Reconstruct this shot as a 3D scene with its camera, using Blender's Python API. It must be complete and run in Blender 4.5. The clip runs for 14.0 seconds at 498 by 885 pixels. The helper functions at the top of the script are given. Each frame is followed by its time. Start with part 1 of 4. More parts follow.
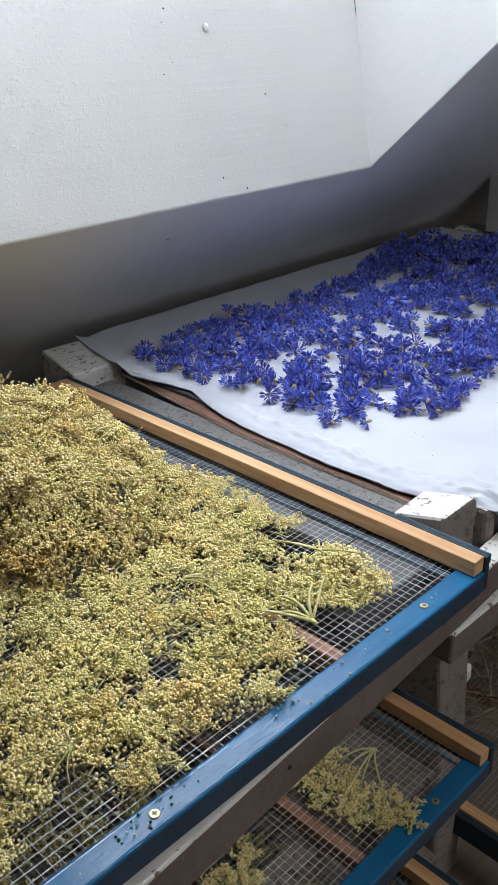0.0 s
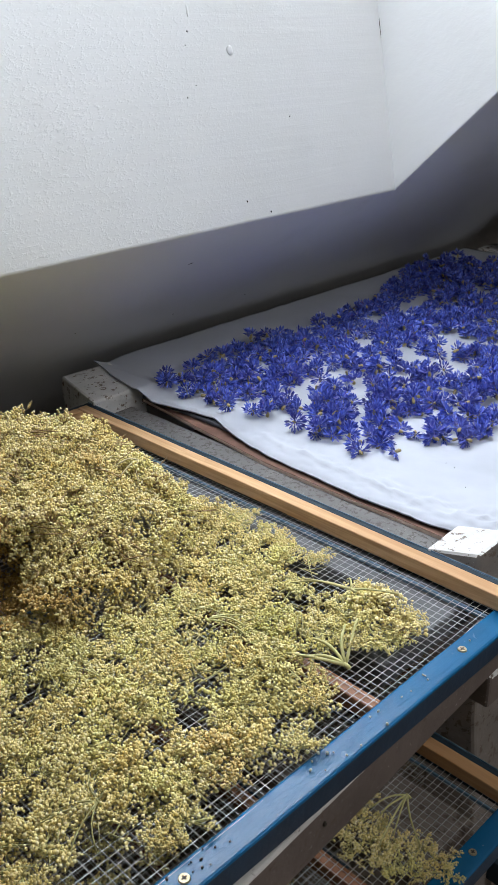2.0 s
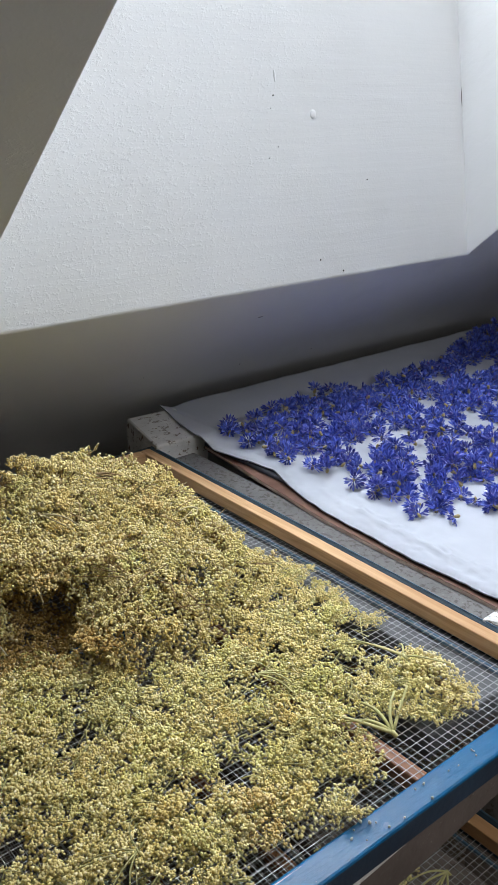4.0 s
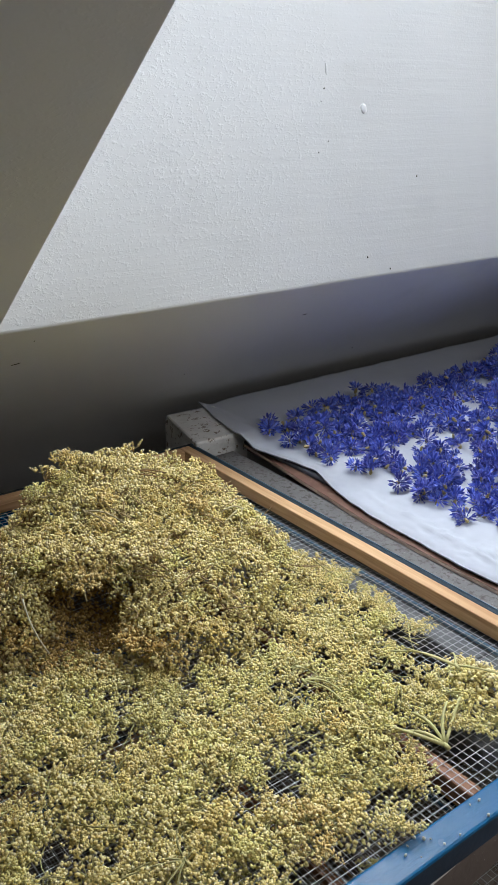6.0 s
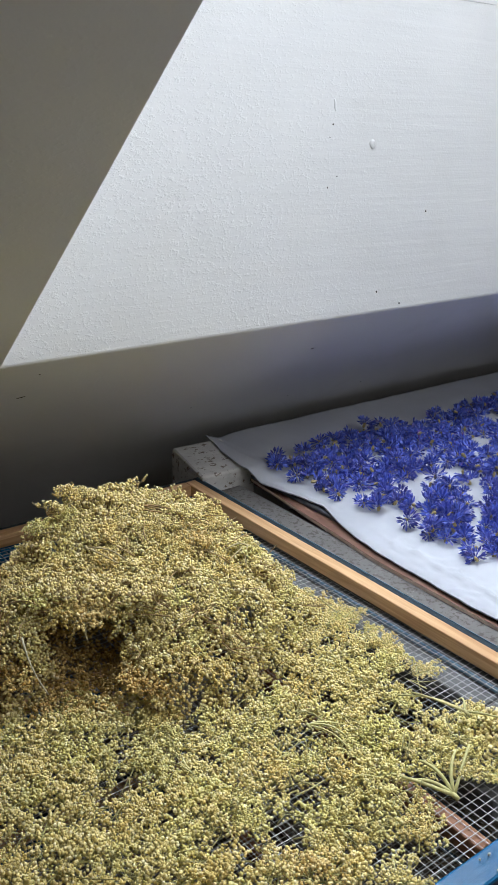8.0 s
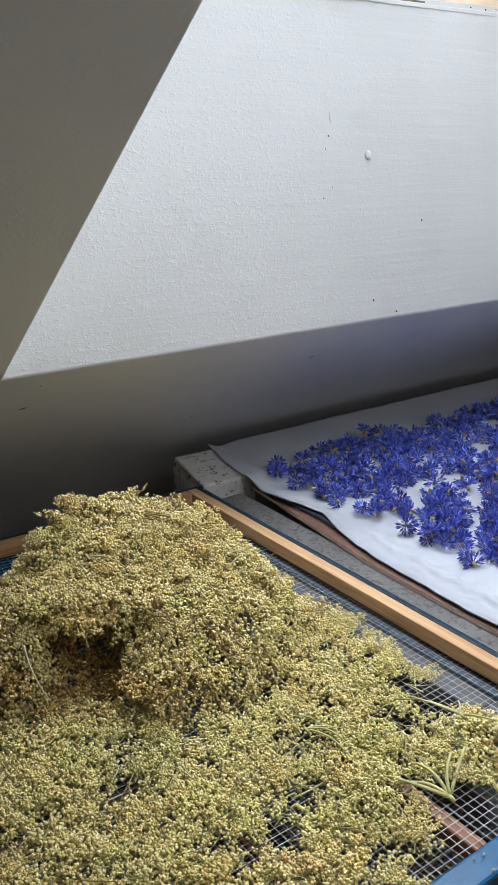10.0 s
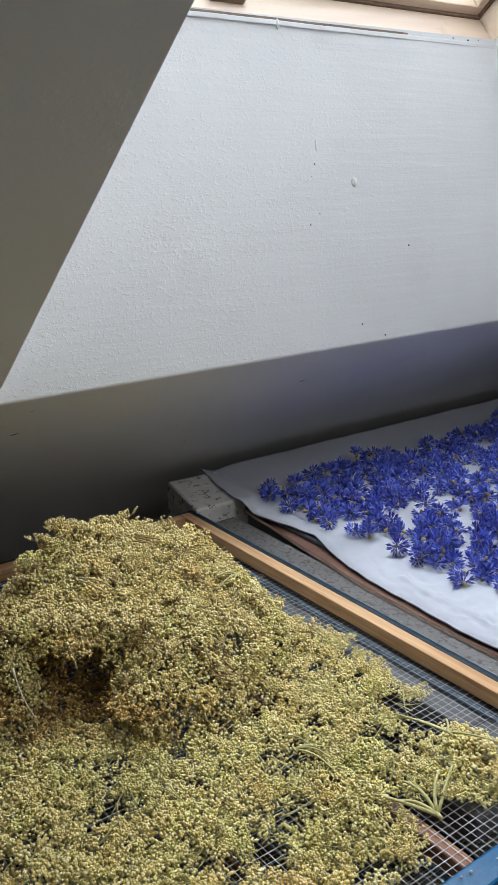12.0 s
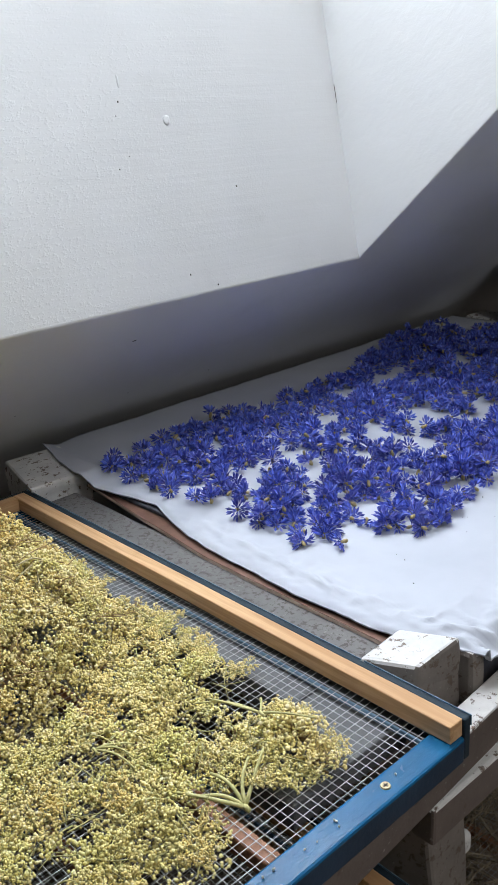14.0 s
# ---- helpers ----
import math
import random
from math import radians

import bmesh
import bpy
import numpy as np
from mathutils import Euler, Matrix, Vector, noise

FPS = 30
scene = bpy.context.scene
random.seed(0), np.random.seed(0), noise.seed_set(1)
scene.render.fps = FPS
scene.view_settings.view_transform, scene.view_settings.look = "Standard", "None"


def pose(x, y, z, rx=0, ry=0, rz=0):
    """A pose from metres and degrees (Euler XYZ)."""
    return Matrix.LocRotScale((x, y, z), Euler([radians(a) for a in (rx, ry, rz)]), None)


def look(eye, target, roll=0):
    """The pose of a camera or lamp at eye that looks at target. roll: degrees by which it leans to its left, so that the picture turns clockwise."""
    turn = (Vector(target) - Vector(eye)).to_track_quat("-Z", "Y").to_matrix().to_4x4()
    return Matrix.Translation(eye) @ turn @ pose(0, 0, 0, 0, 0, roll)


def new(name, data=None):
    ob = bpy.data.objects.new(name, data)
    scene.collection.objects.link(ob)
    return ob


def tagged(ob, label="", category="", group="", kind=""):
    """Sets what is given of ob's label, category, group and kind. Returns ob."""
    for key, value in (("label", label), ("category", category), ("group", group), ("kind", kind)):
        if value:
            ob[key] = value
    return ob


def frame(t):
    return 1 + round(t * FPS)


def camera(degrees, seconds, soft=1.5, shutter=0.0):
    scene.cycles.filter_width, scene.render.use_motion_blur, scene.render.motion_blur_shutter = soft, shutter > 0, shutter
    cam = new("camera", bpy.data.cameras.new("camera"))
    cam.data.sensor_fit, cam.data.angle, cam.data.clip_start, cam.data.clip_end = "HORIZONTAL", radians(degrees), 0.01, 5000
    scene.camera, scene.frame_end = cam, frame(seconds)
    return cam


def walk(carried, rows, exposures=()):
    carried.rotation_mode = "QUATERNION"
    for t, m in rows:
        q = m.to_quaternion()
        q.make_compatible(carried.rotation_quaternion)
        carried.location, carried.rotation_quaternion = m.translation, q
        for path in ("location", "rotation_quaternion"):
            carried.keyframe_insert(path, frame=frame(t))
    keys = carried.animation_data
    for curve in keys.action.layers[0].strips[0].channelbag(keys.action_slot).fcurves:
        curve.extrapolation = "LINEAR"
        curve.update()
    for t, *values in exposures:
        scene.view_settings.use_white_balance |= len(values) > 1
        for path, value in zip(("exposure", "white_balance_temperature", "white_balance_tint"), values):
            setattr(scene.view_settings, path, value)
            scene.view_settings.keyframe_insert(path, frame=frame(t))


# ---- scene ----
cam = camera(31.9, 14.0, 0.9, 0.0)
PATH = [
    (0, (-0.832, -0.437, 1.374), (0.427, 0.846, 0.498), -1.7),
    (0.5, (-0.825, -0.436, 1.387), (0.448, 0.864, 0.557), -2.0),
    (1, (-0.825, -0.43, 1.385), (0.433, 0.888, 0.56), -2.0),
    (1.5, (-0.821, -0.416, 1.384), (0.43, 0.904, 0.552), -2.1),
    (2, (-0.814, -0.395, 1.377), (0.434, 0.923, 0.537), -2.1),
    (2.5, (-0.821, -0.379, 1.373), (0.425, 0.939, 0.531), -0.6),
    (3, (-0.815, -0.378, 1.392), (0.468, 0.936, 0.599), 1.9),
    (3.5, (-0.814, -0.414, 1.406), (0.455, 0.947, 0.673), 1.5),
    (4, (-0.825, -0.394, 1.394), (0.358, 1.037, 0.651), 0.2),
    (4.2, (-0.839, -0.382, 1.393), (0.312, 1.064, 0.627), 0.1),
    (6.3, (-0.834, -0.351, 1.384), (0.306, 1.117, 0.646), 0.9),
    (6.5, (-0.837, -0.347, 1.386), (0.307, 1.125, 0.661), 1.0),
    (7, (-0.835, -0.345, 1.387), (0.309, 1.143, 0.696), 1.1),
    (7.5, (-0.825, -0.345, 1.385), (0.316, 1.15, 0.703), 1.0),
    (8, (-0.82, -0.345, 1.387), (0.316, 1.153, 0.704), 1.0),
    (10.3, (-0.819, -0.371, 1.395), (0.309, 1.147, 0.740), 0.1),
    (10.5, (-0.821, -0.376, 1.397), (0.307, 1.145, 0.753), 0.0),
    (11, (-0.821, -0.388, 1.401), (0.308, 1.146, 0.792), -0.4),
    (11.5, (-0.82, -0.384, 1.397), (0.31, 1.152, 0.792), -0.4),
    (12, (-0.812, -0.388, 1.389), (0.322, 1.144, 0.785), -0.5),
    (12.5, (-0.81, -0.401, 1.386), (0.359, 1.093, 0.752), -1.8),
    (13, (-0.808, -0.432, 1.368), (0.41, 1.009, 0.703), -2.2),
    (13.5, (-0.785, -0.444, 1.357), (0.456, 0.966, 0.67), -2.8),
    (14, (-0.629, -0.409, 1.353), (0.614, 0.996, 0.659), -3.8),
]
EXPOSURES = [(0.0, -0.44), (1.0, -0.48), (3.0, -0.55), (3.5, -0.84), (4.0, -0.60), (6.5, -0.63), (8.2, -0.54), (10.5, -0.72), (11.0, -0.99), (11.5, -0.98), (12.0, -0.78), (12.5, -0.70), (13.5, -0.62), (14.0, -0.56)]
walk(cam, [(t, look(eye, target, roll)) for t, eye, target, roll in PATH], EXPOSURES)

# ---- light ----
# Slope of the attic roof: u runs up the slope, n out through the roof.
PITCH = radians(40.8)
SU, CU = math.sin(PITCH), math.cos(PITCH)
SLOPE = Matrix(((1, 0, 0, 0), (0, -CU, SU, 0.7605), (0, SU, CU, 1.0755), (0, 0, 0, 1)))
XL, XR = -0.41, 0.736            # sides of the roof window's opening
ROOF = 0.48                      # depth of the reveal, square to the slope
WU0, WU1 = 0.283, 1.283          # window, lower and upper edge along the slope

world = bpy.data.worlds.new("world")
scene.world = world
world.use_nodes = True
wn = world.node_tree
sky = wn.nodes.new("ShaderNodeTexSky")
sky.sky_type = "NISHITA"
sky.sun_disc = False
sky.sun_elevation = radians(38)
sky.sun_rotation = radians(150)
wn.links.new(sky.outputs[0], wn.nodes["Background"].inputs[0])
wn.nodes["Background"].inputs[1].default_value = 0.10

sky_lamp = new("window_daylight", bpy.data.lights.new("window_daylight", "AREA"))
sky_lamp.data.shape = "RECTANGLE"
sky_lamp.data.size, sky_lamp.data.size_y = 1.50, 2.00
sky_lamp.data.energy = 72
sky_lamp.data.spread = radians(150)
sky_lamp.data.color = (0.83, 0.905, 1.0)
sky_lamp.matrix_world = SLOPE @ pose((XL + XR) / 2, (WU0 + WU1) / 2 + 0.30, ROOF + 0.30, -20, 16, 0)

# Added fill daylight, as through an assumed, unseen roof light behind the camera
fill_lamp = new("back_fill_daylight", bpy.data.lights.new("back_fill_daylight", "AREA"))
fill_lamp.data.shape = "RECTANGLE"
fill_lamp.data.size, fill_lamp.data.size_y = 0.86, 0.90
fill_lamp.data.energy = 40
fill_lamp.data.color = (0.98, 0.98, 0.98)
fill_lamp.matrix_world = pose(0.20, -1.75, 2.60)


# ---- helpers of this scene ----
def part(name, bm, material, parent=None, label=""):
    me = bpy.data.meshes.new(name)
    bm.to_mesh(me)
    bm.free()
    me.materials.append(material)
    ob = new(name, me)
    if parent is not None:
        ob.parent = parent
    if label:
        ob["label"] = label
    return ob


def block(bm, x0, x1, y0, y1, z0, z1, bevel=0.0, wob=0.0, cuts=0, axis=0):
    """A bevelled bar; wob: uneven, hand-sawn faces."""
    r = bmesh.ops.create_cube(bm, size=1.0)
    vs = r["verts"]
    for v in vs:
        v.co = Vector(((x0 + x1) / 2 + v.co.x * (x1 - x0), (y0 + y1) / 2 + v.co.y * (y1 - y0), (z0 + z1) / 2 + v.co.z * (z1 - z0)))
    es = list({e for v in vs for e in v.link_edges})
    if cuts:
        along = [e for e in es if abs((e.verts[0].co - e.verts[1].co)[axis]) > 1e-6]
        bmesh.ops.subdivide_edges(bm, edges=along, cuts=cuts, use_grid_fill=True)
        vs = [v for v in bm.verts if x0 - 1e-5 <= v.co.x <= x1 + 1e-5 and y0 - 1e-5 <= v.co.y <= y1 + 1e-5 and z0 - 1e-5 <= v.co.z <= z1 + 1e-5]
        es = [e for e in {e for v in vs for e in v.link_edges} if len(e.link_faces) == 2 and e.calc_face_angle(0) > 0.5]
    if wob:
        for v in vs:
            d = noise.noise_vector(v.co * 9 + Vector((x0 * 7, y0 * 5, z0 * 3)))
            v.co += d * wob
    if bevel:
        bmesh.ops.bevel(bm, geom=es, offset=bevel, segments=2, profile=0.5, affect="EDGES", clamp_overlap=True)
    return bm


def bar(name, box, material, parent=None, label="", bevel=0.002, wob=0.0, cuts=0, axis=0):
    bm = bmesh.new()
    block(bm, *box, bevel=bevel, wob=wob, cuts=cuts, axis=axis)
    return part(name, bm, material, parent, label)


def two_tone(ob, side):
    """Gives every face but the top a second material."""
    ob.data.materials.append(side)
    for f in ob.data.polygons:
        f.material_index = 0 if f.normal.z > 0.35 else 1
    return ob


def holder(name, m, label, category, group="", kind=""):
    ob = new(name)
    ob.empty_display_size = 0.02
    ob.matrix_world = m
    return tagged(ob, label, category, group, kind)


def mesh_from(name, verts, faces, material, smooth=False):
    me = bpy.data.meshes.new(name)
    me.from_pydata([tuple(v) for v in verts], [], [tuple(f) for f in faces])
    me.materials.append(material)
    if smooth:
        me.polygons.foreach_set("use_smooth", [True] * len(me.polygons))
    me.update()
    return me


# ---- materials ----
def rgba(c):
    return (*c, 1.0)


class Nodes:
    """A short way to write a node material."""

    def __init__(self, name, rough=0.6, metal=0.0):
        self.m = bpy.data.materials.new(name)
        self.m.use_nodes = True
        self.t = self.m.node_tree
        self.b = self.t.nodes["Principled BSDF"]
        self.b.inputs["Roughness"].default_value = rough
        self.b.inputs["Metallic"].default_value = metal
        self.tc = self.t.nodes.new("ShaderNodeTexCoord")

    def link(self, a, b):
        self.t.links.new(a, b)

    def coord(self, stretch=(1, 1, 1), shuffle=True):
        mp = self.t.nodes.new("ShaderNodeMapping")
        mp.inputs["Scale"].default_value = stretch
        self.link(self.tc.outputs["Object"], mp.inputs["Vector"])
        if shuffle:
            oi = self.t.nodes.new("ShaderNodeObjectInfo")
            ml = self.t.nodes.new("ShaderNodeMath")
            ml.operation = "MULTIPLY"
            ml.inputs[1].default_value = 37.0
            self.link(oi.outputs["Random"], ml.inputs[0])
            self.link(ml.outputs[0], mp.inputs["Location"])
        return mp.outputs[0]

    def noise(self, scale, detail=4.0, rough=0.55, stretch=(1, 1, 1), warp=0.0):
        n = self.t.nodes.new("ShaderNodeTexNoise")
        n.inputs["Scale"].default_value = scale
        n.inputs["Detail"].default_value = detail
        n.inputs["Roughness"].default_value = rough
        n.inputs["Distortion"].default_value = warp
        self.link(self.coord(stretch), n.inputs["Vector"])
        return n.outputs["Fac"]

    def ramp(self, fac, *stops):
        r = self.t.nodes.new("ShaderNodeValToRGB")
        while len(r.color_ramp.elements) < len(stops):
            r.color_ramp.elements.new(0.5)
        for e, (p, c) in zip(r.color_ramp.elements, stops):
            e.position, e.color = p, rgba(c) if len(c) == 3 else c
        self.link(fac, r.inputs[0])
        return r.outputs[0]

    def mix(self, a, b, fac, mode="MIX"):
        n = self.t.nodes.new("ShaderNodeMix")
        n.data_type, n.blend_type = "RGBA", mode
        for sock, v in ((n.inputs[0], fac), (n.inputs[6], a), (n.inputs[7], b)):
            if hasattr(v, "is_linked"):
                self.link(v, sock)
            else:
                sock.default_value = v if isinstance(v, float) else rgba(v)
        return n.outputs[2]

    def random(self):
        return self.t.nodes.new("ShaderNodeObjectInfo").outputs["Random"]

    def island(self):
        return self.t.nodes.new("ShaderNodeNewGeometry").outputs["Random Per Island"]

    def color(self, v):
        self.link(v, self.b.inputs["Base Color"])

    def rough(self, fac, lo, hi):
        mr = self.t.nodes.new("ShaderNodeMapRange")
        mr.inputs["To Min"].default_value, mr.inputs["To Max"].default_value = lo, hi
        self.link(fac, mr.inputs["Value"])
        self.link(mr.outputs[0], self.b.inputs["Roughness"])

    def bump(self, *layers):
        last = None
        for h, strength, dist in layers:
            n = self.t.nodes.new("ShaderNodeBump")
            n.inputs["Strength"].default_value, n.inputs["Distance"].default_value = strength, dist
            self.link(h, n.inputs["Height"])
            if last is not None:
                self.link(last, n.inputs["Normal"])
            last = n.outputs[0]
        self.link(last, self.b.inputs["Normal"])


def plaster_material(name, relief):
    """White emulsion on plaster; relief: how strongly the roller's stipple stands out, more so towards the gable."""
    k = Nodes(name, 0.75)
    big, fine = k.noise(2.2, 3), k.noise(60, 3)
    k.color(k.mix(k.ramp(big, (0.3, (0.64, 0.64, 0.632)), (0.7, (0.71, 0.71, 0.705))), (0.55, 0.55, 0.535), k.ramp(k.noise(7, 6), (0.60, (0, 0, 0)), (0.75, (0.35, 0.35, 0.35))), "MIX"))
    sx = k.t.nodes.new("ShaderNodeSeparateXYZ")
    k.link(k.tc.outputs["Object"], sx.inputs[0])
    side = k.ramp(sx.outputs[0], (0.0, (1, 1, 1)), (0.5, (0.12, 0.12, 0.12)))
    patchy = k.ramp(k.noise(3.4, 3), (0.36, (0.35, 0.35, 0.35)), (0.66, (1, 1, 1)))
    where = k.mix(side, patchy, 1.0, "MULTIPLY")
    blobs = k.ramp(k.noise(165, 3, 0.6, (0.7, 1, 1)), (0.50, (0, 0, 0)), (0.74, (1, 1, 1)))
    streak = k.noise(26, 4, 0.6, (0.10, 1, 1.6), 0.3)
    k.bump((streak, 0.30 * relief, 0.004), (k.mix((0, 0, 0), blobs, where), 0.38 * relief, 0.0020), (k.noise(230, 2, 0.5), 0.16 * relief, 0.0010), (fine, 0.08, 0.002))
    return k.m


def blue_paint_material():
    k = Nodes("blue_paint", 0.35)
    tone = k.noise(14, 4, 0.6, (0.35, 1, 1))
    wear = k.ramp(k.noise(120, 5, 0.7), (0.68, (0, 0, 0)), (0.74, (1, 1, 1)))
    base = k.ramp(tone, (0.3, (0.004, 0.082, 0.190)), (0.7, (0.008, 0.118, 0.262)))
    k.color(k.mix(base, (0.25, 0.33, 0.38), wear))
    k.rough(k.noise(30, 3), 0.16, 0.32)
    k.b.inputs["Specular IOR Level"].default_value = 0.5
    k.bump((k.noise(110, 4, 0.65, (0.10, 1, 1)), 0.5, 0.002), (k.noise(260, 3), 0.25, 0.0006), (wear, 0.3, 0.0006))
    return k.m


def pine_material(name, c1, c2, c3, along=1, rough=0.55):
    k = Nodes(name, rough)
    st = [1.0, 1.0, 1.0]
    st[along] = 0.05
    grain = k.noise(95, 4, 0.6, tuple(st), 1.2)
    wide = k.noise(16, 3, 0.5, tuple(st), 0.6)
    col = k.mix(k.ramp(grain, (0.35, c1), (0.65, c2)), c3, k.ramp(wide, (0.42, (0, 0, 0)), (0.68, (0.8, 0.8, 0.8))))
    spots = k.ramp(k.noise(9, 5, 0.6), (0.62, (0, 0, 0)), (0.8, (0.6, 0.6, 0.6)))
    k.color(k.mix(col, (c3[0] * 0.5, c3[1] * 0.45, c3[2] * 0.4), spots))
    k.bump((grain, 0.2, 0.0012))
    return k.m


def old_white_material(name, base, under, amount, scale=70):
    """Old lumber paint, chipped through to dark wood and grime."""
    k = Nodes(name, 0.7)
    chips = k.ramp(k.noise(scale, 7, 0.7), (amount, (0, 0, 0)), (amount + 0.04, (1, 1, 1)))
    specks = k.ramp(k.noise(150, 3, 0.7), (0.68, (0, 0, 0)), (0.72, (0.9, 0.9, 0.9)))
    tone = k.mix(base, tuple(v * 0.72 for v in base), k.ramp(k.noise(11, 5, 0.65), (0.4, (0, 0, 0)), (0.7, (1, 1, 1))))
    c = k.mix(tone, under, chips)
    pale = k.ramp(k.noise(210, 3, 0.7), (0.66, (0, 0, 0)), (0.71, (0.5, 0.5, 0.5)))
    k.color(k.mix(k.mix(c, (0.06, 0.05, 0.045), specks), (0.55, 0.52, 0.49), pale))
    k.bump((chips, -0.5, 0.0015), (k.noise(60, 5, 0.6, (1, 0.3, 1)), 0.35, 0.003))
    return k.m


def plain_material(name, c1, c2, scale=20.0, rough=0.6, bump=0.2, dist=0.002, metal=0.0, stretch=(1, 1, 1)):
    k = Nodes(name, rough, metal)
    f = k.noise(scale, 5, 0.6, stretch)
    k.color(k.ramp(f, (0.32, c1), (0.68, c2)))
    k.bump((k.noise(scale * 6, 3, 0.6, stretch), bump, dist))
    return k.m


def petal_material():
    k = Nodes("cornflower_petal", 0.6)
    c = k.ramp(k.island(), (0.0, (0.028, 0.036, 0.24)), (0.35, (0.044, 0.076, 0.46)), (0.7, (0.095, 0.16, 0.68)), (0.93, (0.23, 0.31, 0.82)), (1.0, (0.12, 0.05, 0.30)))
    k.color(k.mix(c, (0.055, 0.055, 0.32), k.ramp(k.random(), (0.3, (0, 0, 0)), (1.0, (0.7, 0.7, 0.7)))))
    k.b.inputs["Sheen Weight"].default_value = 0.15
    return k.m


def bud_material(name, low, mid, high, pale):
    """Elder buds; low to pale: from the ripest to the freshest bud of a head."""
    k = Nodes(name, 0.8)
    k.b.inputs["Specular IOR Level"].default_value = 0.18
    c = k.ramp(k.island(), (0.0, low), (0.3, mid), (0.72, high), (1.0, pale))
    o = k.ramp(k.random(), (0.0, (0.92, 0.97, 0.80)), (0.35, (1, 1, 0.97)), (0.80, (1.0, 0.98, 0.92)), (1.0, (0.95, 0.88, 0.74)))
    k.color(k.mix(c, o, 1.0, "MULTIPLY"))
    return k.m


PLASTER, STIPPLED = plaster_material("white_plaster", 0.35), plaster_material("stippled_plaster", 1.0)
BLUE = blue_paint_material()
PINE = pine_material("pine_rail", (0.50, 0.28, 0.125), (0.70, 0.45, 0.24), (0.42, 0.22, 0.09), 1)
PINE_X = pine_material("pine_rail_cross", (0.50, 0.28, 0.125), (0.70, 0.45, 0.24), (0.42, 0.22, 0.09), 0)
TEAL = plain_material("dark_teal_paint", (0.005, 0.016, 0.026), (0.009, 0.027, 0.042), 20, 0.7)
WORN_GLINT_BLUE = plain_material("worn_glint_blue", (0.06, 0.14, 0.21), (0.16, 0.26, 0.34), 70, 0.5)
# blue paint darkened to navy, carrying the shade of the lath's front
SHADED_BLUE = plain_material("shaded_blue_paint", (0.006, 0.024, 0.052), (0.011, 0.040, 0.085), 24, 0.5)
FRAME_PINE = pine_material("window_pine", (0.70, 0.56, 0.43), (0.76, 0.63, 0.50), (0.62, 0.46, 0.34), 0, 0.4)
BATTEN = pine_material("batten_wood", (0.28, 0.12, 0.06), (0.36, 0.17, 0.09), (0.18, 0.08, 0.04), 1)
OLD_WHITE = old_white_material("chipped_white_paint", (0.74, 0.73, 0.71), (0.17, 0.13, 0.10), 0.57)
# leg sides: grime, with the shade of upright faces put into the colour
SHADED_GRIMY_WHITE = old_white_material("shaded_grimy_white_paint", (0.24, 0.21, 0.185), (0.13, 0.095, 0.07), 0.56)
OLD_GREY = old_white_material("grimy_grey_paint", (0.165, 0.158, 0.152), (0.075, 0.064, 0.056), 0.53, 130)
DULL_GREY = plain_material("dull_grey_board", (0.10, 0.102, 0.105), (0.16, 0.16, 0.163), 14, 0.75)
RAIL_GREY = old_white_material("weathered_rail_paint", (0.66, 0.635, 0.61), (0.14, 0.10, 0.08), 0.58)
# rail paint darkened for upright faces: their shade is in the colour
RAIL_SHADE = old_white_material("shaded_rail_face", (0.155, 0.122, 0.105), (0.12, 0.09, 0.07), 0.60)
SHELF_WOOD = old_white_material("worn_shelf_wood", (0.20, 0.165, 0.14), (0.08, 0.06, 0.045), 0.55)
HARDBOARD = plain_material("brown_hardboard", (0.13, 0.066, 0.044), (0.20, 0.105, 0.07), 25, 0.6)
FLOOR_WOOD = pine_material("floor_boards", (0.20, 0.16, 0.125), (0.25, 0.20, 0.155), (0.14, 0.11, 0.08), 0)
GALVANISED = plain_material("galvanised_wire", (0.42, 0.43, 0.43), (0.58, 0.59, 0.59), 60, 0.40, 0.05, 0.0005, 0.75)
BRASS = plain_material("brass_screw", (0.40, 0.33, 0.19), (0.55, 0.47, 0.30), 300, 0.35, 0.1, 0.0003, 0.8)
DARK = plain_material("screw_recess", (0.02, 0.018, 0.012), (0.04, 0.03, 0.02), 300)
GASKET = plain_material("window_gasket", (0.16, 0.10, 0.07), (0.22, 0.15, 0.10), 60)
PETAL = petal_material()
BUD = bud_material("elder_bud", (0.673, 0.563, 0.237), (0.794, 0.673, 0.308), (0.871, 0.762, 0.409), (0.923, 0.833, 0.581))
GREEN_BUD = bud_material("green_elder_bud", (0.54, 0.463, 0.189), (0.67, 0.581, 0.252), (0.76, 0.680, 0.326), (0.85, 0.778, 0.484))
GOLD_BUD = bud_material("golden_elder_bud", (0.55, 0.40, 0.158), (0.70, 0.53, 0.226), (0.80, 0.63, 0.305), (0.87, 0.74, 0.463))
DRY_BUD = bud_material("dried_elder_bud", (0.656, 0.538, 0.212), (0.785, 0.657, 0.302), (0.862, 0.741, 0.403), (0.923, 0.825, 0.581))
PALE_CRUMB = plain_material("pale_crumb", (0.50, 0.52, 0.50), (0.74, 0.73, 0.62), 300, 0.7)
CALYX = plain_material("cornflower_calyx", (0.24, 0.19, 0.08), (0.50, 0.41, 0.20), 200, 0.7)
STEM = plain_material("elder_stem", (0.46, 0.44, 0.17), (0.58, 0.54, 0.25), 60, 0.55)
# dried brown; deep in the heap it also stands in for brown shade
BROWN_STEM = plain_material("brown_shaded_dry_stem", (0.24, 0.15, 0.06), (0.36, 0.25, 0.11), 60, 0.7)
